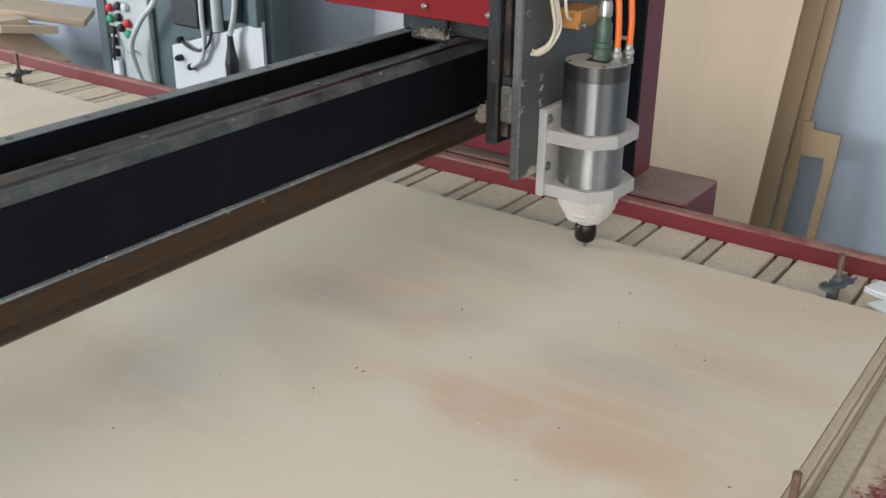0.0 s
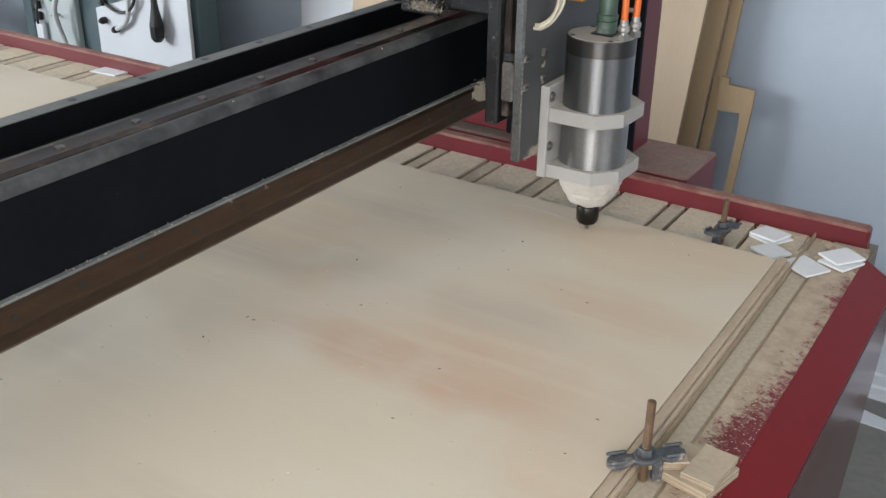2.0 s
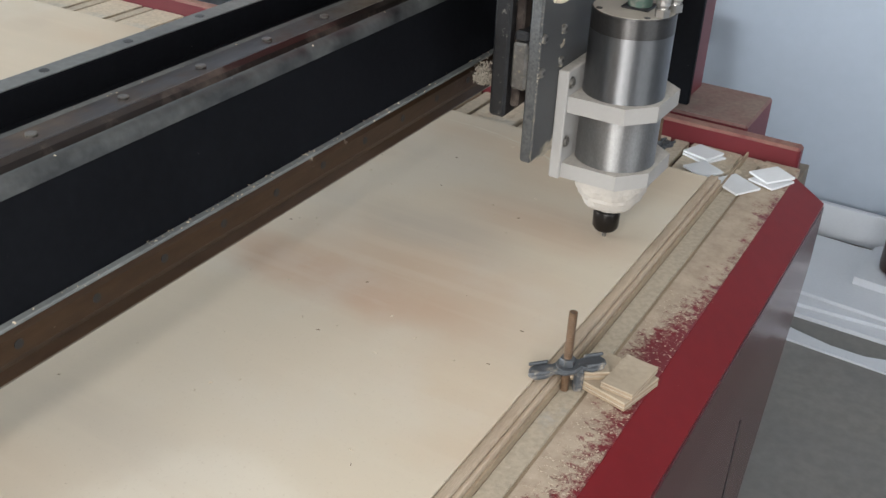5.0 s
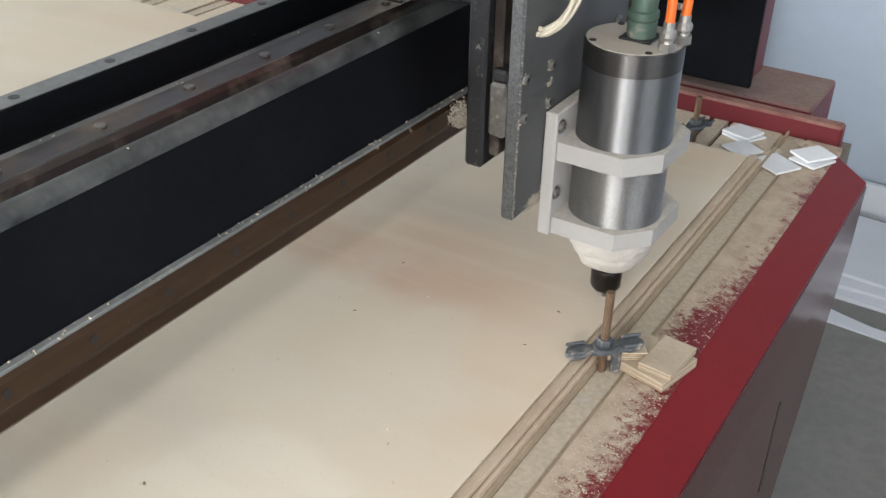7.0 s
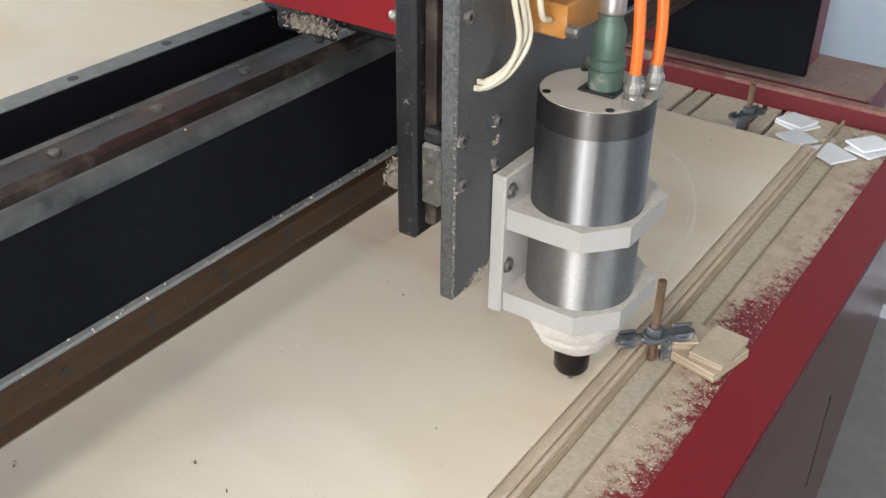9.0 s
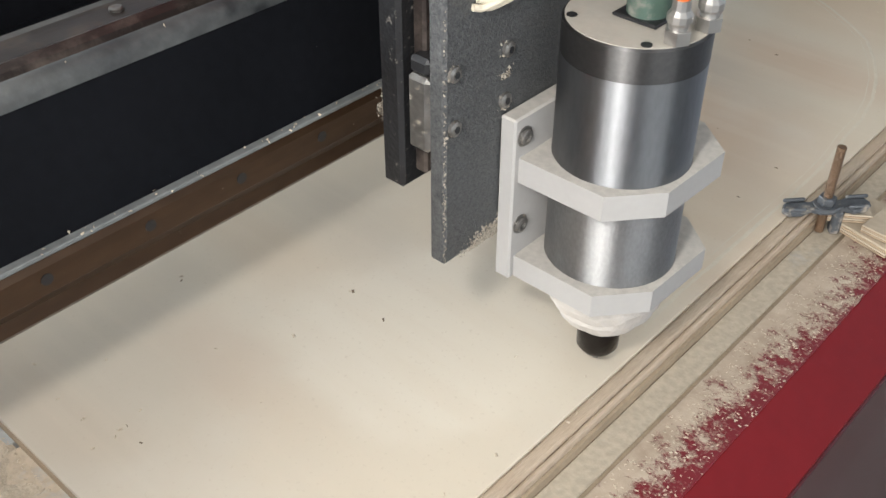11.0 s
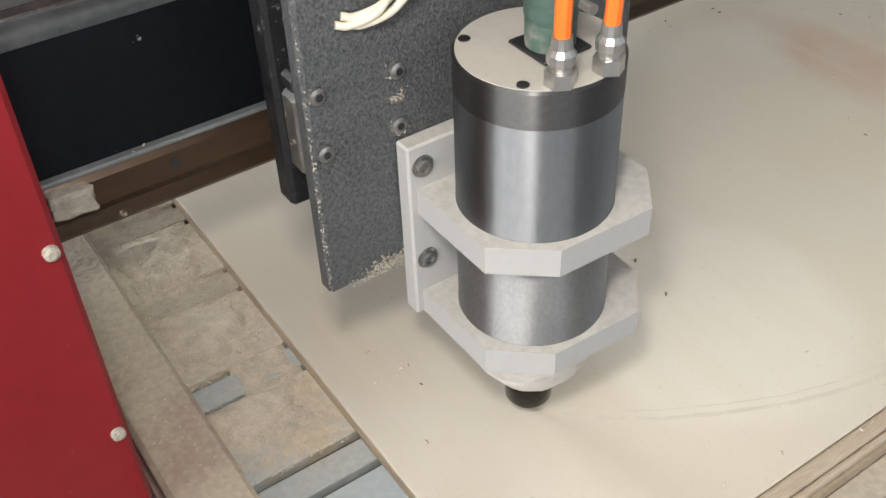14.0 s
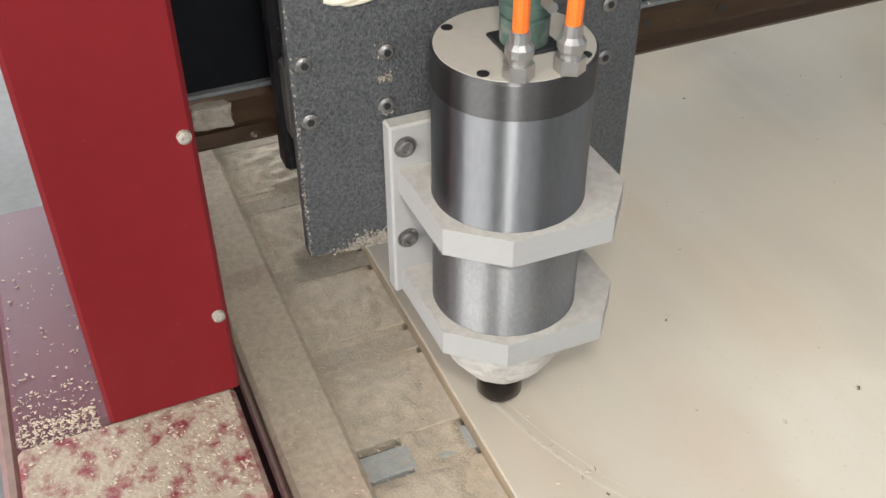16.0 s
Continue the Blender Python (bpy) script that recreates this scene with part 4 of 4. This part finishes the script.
hold_down("hold_down_clamp", (0.0255, 0.671, BED + 0.0005), 33, 0.096, 0.19)
hold_down("hold_down_clamp", (-0.095, 1.262, BED + 0.0005), 255, 0.072)
hold_down("hold_down_clamp", (-0.090, -0.033, BED + 0.0005), 75, 0.050)
hold_down("hold_down_clamp", (-2.10, 1.258, BED + 0.0005), 285, 0.075)


def block(at, size, turn, tilt=0):
    b = thing("plywood_offcut", at, "small pale plywood offcut lying on the table edge", "wood block", "offcuts by the clamp", rot=(tilt, 0, turn))
    w, d, h = size
    n = 4
    for i in range(n):
        part("ply_layer", box(-w / 2, w / 2, -d / 2, d / 2, h * i / n + 0.0002, h * (i + 1) / n - 0.0002, 0.0004), M["block"] if i % 2 else M["ply_edge"], b)


block((0.069, 0.706, BED + 0.0012), (0.062, 0.062, 0.011), -13)
block((0.0815, 0.707, BED + 0.0126), (0.036, 0.060, 0.008), -5)
block((0.0415, 0.6925, BED + 0.0126), (0.041, 0.019, 0.010), 34)


def card(at, w, d, turn, tilt=0.0, skew=0.35):
    c = thing("plastic_tile", at, "small white plastic offcut lying on the sawdust", "plastic offcut", "white offcuts on the table", rot=(tilt, 0, turn))
    part("sheet", prism([(-w / 2 - skew * d / 2, -d / 2), (w / 2 - skew * d / 2, -d / 2), (w / 2 + skew * d / 2, d / 2), (-w / 2 + skew * d / 2, d / 2)], "z", 0, 0.0032), M["card"], c)


card((-0.036, 1.322, BED + 0.0010), 0.044, 0.044, -24, skew=0.1)
card((-0.039, 1.327, BED + 0.0046), 0.044, 0.040, -16, skew=0.1)
card((-0.021, 1.270, BED + 0.0030), 0.043, 0.042, -33, skew=0.0)
card((0.035, 1.250, BED + 0.0020), 0.053, 0.046, -32, skew=0.0)
card((0.076, 1.290, BED + 0.0030), 0.042, 0.048, -20, skew=0.1)
card((0.074, 1.300, BED + 0.0080), 0.040, 0.048, -36, tilt=3, skew=0.1)
card((-1.56, 1.352, BED + 0.0010), 0.075, 0.040, 5, skew=0.2)

# sawdust drifts and flecks


def drift(name, x0, x1, y0, y1, nx, ny, base, high, seed, label, lift=0.25, reach=None):
    """A low uneven bank of sawdust, lowest at its rim."""
    q = bmesh.new()
    rows = []
    for i in range(nx + 1):
        row = []
        for j in range(ny + 1):
            u, v = i / nx, j / ny
            x, y = x0 + (x1 - x0) * u, y0 + (y1 - y0) * v
            rim = min(1, 5 * min(u, 1 - u), 5 * min(v, 1 - v))
            h = noise.noise((x * 22, y * 22, seed)) * 0.7 + noise.noise((x * 80, y * 80, seed)) * 0.45 + lift
            if reach:
                h -= 1.6 * max(0.0, u - 1.15 * reach(y) + 0.5 * noise.noise((x * 70, y * 75, seed + 5)))
            row.append(q.verts.new((x, y, base - 0.0022 + high * max(-0.1, h) * rim)))
        rows.append(row)
    for i in range(nx):
        for j in range(ny):
            q.faces.new((rows[i][j], rows[i + 1][j], rows[i + 1][j + 1], rows[i][j + 1]))
    return tagged(part(name, q, M["chips"], smooth=True), label, "sawdust", kind="stuff")


drift("sawdust", 0.050, 0.092, 0.20, 1.34, 30, 560, BED, 0.0029, 3.1, "pale sawdust banked along the red table end", 0.40, deck_edge)
for k in range(0, 13):
    xa, xb = XS - P * k + 0.031 + GAP, XS - P * (k - 1)
    drift("sawdust", xa - 0.001, xb + 0.001, 1.222, YF - 0.002, 26, 38, BED, 0.0034, 9.2 + k, "thin sawdust drifted over the bed beside the far rail")
    if k == 2:
        drift("sawdust", xa - 0.044, xa + 0.006, YN0 + 0.040, -0.001, 50, 50, BED, 0.0066, 70.2, "pale sawdust spilt across a bed slot", 0.5)
        drift("sawdust", xa - 0.004, xa + 0.058, YN0 + 0.002, -0.002, 60, 70, BED, 0.0060, 30.2 + k, "pale sawdust banked over the slotted bed", 0.62)
    if k >= 3:
        drift("sawdust", xa - 0.012, xb + (0.012 if k > 3 else -0.001), YN0 + 0.002, -0.002, 90, 70, BED, 0.0055, 30.2 + k, "pale sawdust banked over the slotted bed", 0.62)
drift("sawdust", -0.05, 0.10, 1.28, YF - 0.002, 40, 24, BED, 0.012, 12.5, "pale sawdust heaped in the table corner")


def flecks(name, n, x0, x1, y0, y1, z, size, seed, material, label, category="wood chips"):
    r = random.Random(seed)
    q = bmesh.new()
    for _ in range(n):
        c = Vector((r.uniform(x0, x1), r.uniform(y0, y1), z))
        s, a = size * r.uniform(0.4, 1.4), r.uniform(0, 6.3)
        u = Vector((math.cos(a), math.sin(a), 0)) * s
        w = Vector((-math.sin(a), math.cos(a), 0)) * s * r.uniform(0.15, 0.6)
        up = Vector((0, 0, s * 0.5))
        v = [q.verts.new(p) for p in (c - u - w, c + u - w, c + u + w, c - u + w, c + up)]
        for a1, b1 in ((0, 1), (1, 2), (2, 3), (3, 0)):
            q.faces.new((v[a1], v[b1], v[4]))
    return tagged(part(name, q, material), label, category, kind="stuff")


flecks("wood_chips", 46, -1.0, -0.01, 0.05, 1.18, 0.0, 0.0017, 21, M["debris"], "dark wood chips scattered on the sheet")
flecks("wood_chips", 240, -1.0, -0.01, 0.03, 1.20, 0.0, 0.0018, 22, M["chips"], "pale wood chips scattered on the sheet")
flecks("wood_shavings", 1500, 0.052, 0.101, 0.15, 0.92, BED + 0.001, 0.0010, 23, M["chips"], "pale shavings strewn on the red table end")

flecks("wood_shavings", 3600, -0.72, -0.215, YN0 + 0.004, -0.003, BED + 0.0018, 0.0010, 24, M["chips"], "pale shavings strewn over the slotted bed")
flecks("wood_splinters", 60, -0.003, 0.004, 0.10, 1.20, -0.0006, 0.0015, 27, M["chips"], "pale splinters along the sheet's cut edge")
flecks("wood_shavings", 420, -0.72, -0.10, YN0 - 0.048, YN0 - 0.004, 0.0121, 0.0010, 25, M["chips"], "pale shavings strewn along the side rail")
flecks("wood_shavings", 500, -0.60, 0.0, 1.224, YF - 0.004, BED + 0.0012, 0.0012, 26, M["chips"], "pale shavings strewn beside the far rail")

# what lies on the near foot of the gantry rides along with it
for n, x0, x1, y0, y1, size, seed in ((330, -0.068, -0.046, -0.303, -0.250, 0.0012, 41), (130, -0.100, -0.060, -0.303, -0.250, 0.0011, 42), (70, -0.26, -0.050, -0.303, -0.246, 0.0014, 43), (500, -0.046, 0.052, -0.303, -0.162, 0.0011, 44)):
    flecks("wood_shavings", n, x0, x1, y0, y1, 0.0474, size, seed, M["chips"], "pale shavings strewn on the red gantry foot", "").parent = gantry

# ---- along the far wall ----
pn = thing("plywood_board", (-1.295, 2.62, FLOOR), "tall pale plywood board leaning against the wall", "plywood", rot=(-3.5, 4.3, 0))
part("face_veneer", box(-0.61, 0.61, -0.0090, -0.0070, 0, 2.44, 0.0003), M["pine"], pn)
part("core", box(-0.609, 0.609, -0.0068, 0.0090, 0.001, 2.439, 0.0003), M["ply_edge"], pn)
pn = thing("board", (-0.69, 2.68, FLOOR), "narrow brown board leaning behind the plywood", "board", rot=(-3.0, 4.8, 0))
part("plank", box(-0.06, 0.045, -0.009, 0.009, 0, 2.40, 0.001), M["tan"], pn)
pn = thing("board", (-0.63, 2.715, FLOOR), "thin tan board edge leaning on the wall", "board", rot=(-2.0, 4.6, 0))
part("plank", box(-0.012, 0.022, -0.008, 0.008, 0, 2.40, 0.001), M["tan"], pn)
hk = thing("cut_out_offcut", (-0.52, 2.715, FLOOR), "tan hook-shaped board offcut leaning on the wall", "board", rot=(-1.0, 0, 0))
part("offcut", prism([(-0.040, 0.0), (-0.012, 0.0), (0.032, 0.24), (0.054, 0.54), (0.055, 0.588), (-0.022, 0.592), (-0.024, 0.612), (-0.052, 0.614), (-0.050, 0.512), (0.020, 0.515), (0.022, 0.47), (0.006, 0.24)], "y", -0.007, 0.007), M["tan"], hk)
lean = thing("white_board", (-1.93, 2.715, FLOOR), "tall white board leaning against the wall", "board", rot=(-3, 0, 0))
part("board", box(-0.235, 0.235, -0.008, 0.008, 0, 1.15, 0.001), M["white"], lean)


def white_board(at, corners, thick, label, rot=(0, 0, 0)):
    b = thing("white_board", at, label, "board", "white boards on the floor", rot=rot)
    part("board", prism(corners, "z", 0, thick), M["white"], b)
    return b


flat = "white laminated board offcut lying on the floor"
white_board((0.10, 2.10, FLOOR + 0.001), [(-0.10, 0.02), (0.50, 0.02), (0.50, 0.14), (0.22, 0.125), (0.19, 0.080), (0.13, 0.058), (0.05, 0.056), (-0.02, 0.068), (-0.10, 0.085)], 0.006, "white board strip with a curved cut lying on the floor", (0, 0, -3))
white_board((0.0, 2.245, FLOOR + 0.001), [(-0.20, 0.0), (0.80, 0.0), (0.80, 0.45), (-0.20, 0.45)], 0.012, flat, (0, 0, -1))
white_board((0.0, 2.275, FLOOR + 0.0135), [(-0.15, 0.0), (0.70, 0.0), (0.70, 0.40), (-0.15, 0.40)], 0.010, flat, (0, 0, 3))
white_board((0.03, 2.325, FLOOR + 0.0240), [(-0.15, 0.0), (0.60, 0.0), (0.60, 0.34), (-0.15, 0.34)], 0.010, flat, (0, 0, -4))
white_board((0.14, 2.44, FLOOR + 0.0345), [(0.0, 0.0), (0.45, 0.0), (0.45, 0.22), (0.012, 0.22), (0.0, 0.20)], 0.022, flat, (0, 0, -5))
kb = thing("white_board", (0.6, 2.745, FLOOR), "long white board standing on edge along the wall", "board", rot=(-6, 0, 0))
part("board", box(-0.9, 1.2, -0.012, 0.012, 0, 0.10, 0.002), M["white"], kb)
jar = thing("bottle", (0.245, 2.535, FLOOR + 0.0575), "dark brown bottle standing on the white boards", "bottle")
part("body", lathe([(0.045, 0.0), (0.058, 0.006), (0.060, 0.02), (0.060, 0.13), (0.050, 0.155), (0.026, 0.175)], 28), M["bottle"], jar, "", True)
part("cap", lathe([(0.024, 0.1755), (0.024, 0.20), (0.015, 0.203)], 20), M["black"], jar)

# control cabinet
cb = thing("control_cabinet", (-2.86, 2.45, FLOOR), "teal-grey steel cabinet with switches, cables and a white panel", "cabinet")
part("body", box(-0.36, 0.50, -0.04, 0.06, 0.02, 1.45, 0.006), M["cab"], cb)
part("post", box(-0.440, -0.385, -0.075, 0.06, 0.02, 1.45, 0.004), M["cab"], cb)
pnl = part("switch_panel", box(-0.384, -0.135, -0.066, -0.0405, 0.22, 1.40, 0.004), M["cab_face"], cb, "pale grey switch panel")
part("white_plate", prism([(-0.015, 0.10), (0.480, 0.10), (0.475, 0.718), (0.30, 0.664), (-0.012, 0.570)], "y", -0.066, -0.0505), M["white"], cb, "white sheet fixed on the front")
for x, z, m in ((-0.36, 0.673, "redknob"), (-0.36, 0.630, "greenknob"), (-0.258, 0.622, "redknob"), (-0.305, 0.685, "black"), (-0.262, 0.685, "white"), (-0.310, 0.640, "black"), (-0.300, 0.600, "black"), (-0.255, 0.58, "greenknob")):
    bt = part("button", lathe([(0.017, -0.0665), (0.015, -0.082), (0.008, -0.086)], 14, (x, 0, z), axis="y"), M[m], pnl)
    part("bezel", lathe([(0.021, -0.0662), (0.021, -0.0685)], 16, (x, 0, z), axis="y"), M["chrome"], bt)
for z in (0.57, 0.525, 0.480):
    part("breaker", box(-0.372, -0.335, -0.083, -0.0665, z, z + 0.032, 0.003), M["black"], pnl)
part("toggle", lathe([(0.006, -0.0665), (0.004, -0.105)], 10, (-0.235, 0, 0.515), axis="y"), M["chrome"], pnl)
part("socket", box(-0.365, -0.315, -0.088, -0.0665, 0.400, 0.475, 0.006), M["white"], pnl)
part("cable", tube([(-0.340, -0.080, 0.57), (-0.330, -0.095, 0.53), (-0.335, -0.095, 0.47)], 0.005), M["black"], pnl, "short black lead", True)
part("cable", tube([(-0.02, -0.085, 0.95), (-0.035, -0.10, 0.76), (-0.12, -0.115, 0.66), (-0.185, -0.12, 0.56), (-0.185, -0.11, 0.47), (-0.155, -0.10, 0.38), (-0.12, -0.08, 0.26)], 0.011), M["cable"], cb, "pale grey cable in a loose loop", True)
part("cable", tube([(0.20, -0.085, 1.1), (0.195, -0.09, 0.72), (0.20, -0.09, 0.62), (0.17, -0.085, 0.545), (0.10, -0.08, 0.505)], 0.009), M["cable"], cb, "pale cable", True)
part("cable", tube([(0.24, -0.08, 0.70), (0.22, -0.09, 0.61), (0.14, -0.085, 0.575), (0.05, -0.08, 0.60)], 0.006), M["black"], cb, "black lead", True)
for x, z in ((0.035, 0.53), (0.10, 0.505), (0.05, 0.60)):
    part("lead_end", lathe([(0.013, -0.067), (0.013, -0.085), (0.007, -0.095)], 12, (x, 0, z), axis="y"), M["black"], cb)
part("plug", lathe([(0.014, 0.500), (0.024, 0.515), (0.026, 0.56), (0.014, 0.62), (0.010, 0.665)], 12, (0.345, -0.098, 0)), M["black"], cb)
part("cable", tube([(0.345, -0.098, 0.66), (0.375, -0.10, 0.74), (0.385, -0.10, 0.85), (0.35, -0.09, 1.2)], 0.010), M["cable"], cb, "pale cable", True)
part("relay_box", box(0.02, 0.17, -0.085, -0.0405, 0.655, 0.86, 0.008), M["black"], cb)
part("conduit", lathe([(0.020, 0.66), (0.020, 1.3)], 14, (0.255, -0.07, 0)), M["cab_face"], cb, "", True)
part("bracket", box(0.29, 0.36, -0.075, -0.0405, 0.70, 0.95, 0.006), M["cab"], cb)
part("post", box(0.43, 0.475, -0.085, -0.0405, 0.70, 1.45, 0.004), M["cab"], cb)


def timber_pile():
    r = random.Random(3)
    for i in range(8):
        s = thing("timber_offcut", (-4.02 + r.uniform(-0.2, 0.2), 2.25 + r.uniform(-0.1, 0.1), FLOOR + 0.26 + i * 0.05), "pale rough timber offcut on the pile", "timber", "timber pile by the wall", rot=(r.uniform(-8, 8), r.uniform(-12, 12), r.uniform(-40, 40)))
        w, d = r.uniform(0.5, 0.9), r.uniform(0.15, 0.3)
        part("plank", box(-w / 2, w / 2, -d / 2, d / 2, 0, 0.03, 0.002), M["pine"], s)


timber_pile()
pile_box = thing("low_bench", (-4.05, 2.25, FLOOR), "rough low timber bench under the offcuts", "bench")
part("deck", box(-0.5, 0.5, -0.3, 0.3, 0.22, 0.245, 0.002), M["tan"], pile_box)
for x in (-0.45, 0.40):
    part("trestle", box(x, x + 0.05, -0.28, 0.28, 0.0, 0.219, 0.002), M["tan"], pile_box)


# ---- sawdust thrown up along the cut, piece by piece as the cutter passes ----
RIDGE = []
for i in range(len(TOOL) - 1):
    (ta, xa, ya), (tb, xb, yb) = TOOL[i], TOOL[i + 1]
    for h in (0.0, 0.5):
        p = Vector((xa + (xb - xa) * h, ya + (yb - ya) * h, 0))
        d = Vector((xb - xa, yb - ya, 0))
        ln, d = d.length * 0.5, d.normalized()
        side = Vector((-d.y, d.x, 0))
        q = bmesh.new()
        sec = ((-0.0050, -0.0003), (-0.0038, -0.0001), (-0.0028, -0.00012), (-0.0020, -0.0003), (0.0020, -0.0003), (0.0032, -0.00004), (0.0055, -0.00006), (0.0095, -0.0003))
        rows = []
        n = 8
        for k in range(n + 1):
            c = d * (ln * (k / n - 0.001))
            rows.append([q.verts.new(c + side * (u * (1 + 0.25 * noise.noise((p + c) * 90 + Vector((0, 0, j))))) + Vector((0, 0, v * (1 + 0.5 * noise.noise((p + c) * 140)) if v > 0 else v))) for j, (u, v) in enumerate(sec)])
        for a, b in zip(rows, rows[1:]):
            for j in range(len(sec) - 1):
                q.faces.new((a[j], b[j], b[j + 1], a[j + 1]))
        o = tagged(part("sawdust_ridge", q, M["ridge"], smooth=True), "pale sawdust ridge thrown up along the fresh cut", "sawdust", "ridges along the cut")
        o.location = p
        RIDGE.append((o, p, ta + (tb - ta) * (h + 0.5)))


# ---- what moves ----
def motions():
    for o, p, t in RIDGE:
        low, up = pose(p.x, p.y, -0.0030), pose(p.x, p.y, 0.00012)
        rows = [(0, low)] if t > 0.3 else [(0, up)]
        if t > 0.3:
            rows += [(t - 0.02, low), (min(t + 0.25, 16.0), up)]
        if rows[-1][0] < 16.0:
            rows.append((16.0, up))
        walk(o, rows)
    walk(gantry, [(t, pose(x, 0, 0)) for t, x, y in TOOL])
    walk(carr, [(t, pose(x, y, 0)) for t, x, y in TOOL])
    walk(sp, [(t, pose(x, y, 0)) for t, x, y in TOOL])


motions()
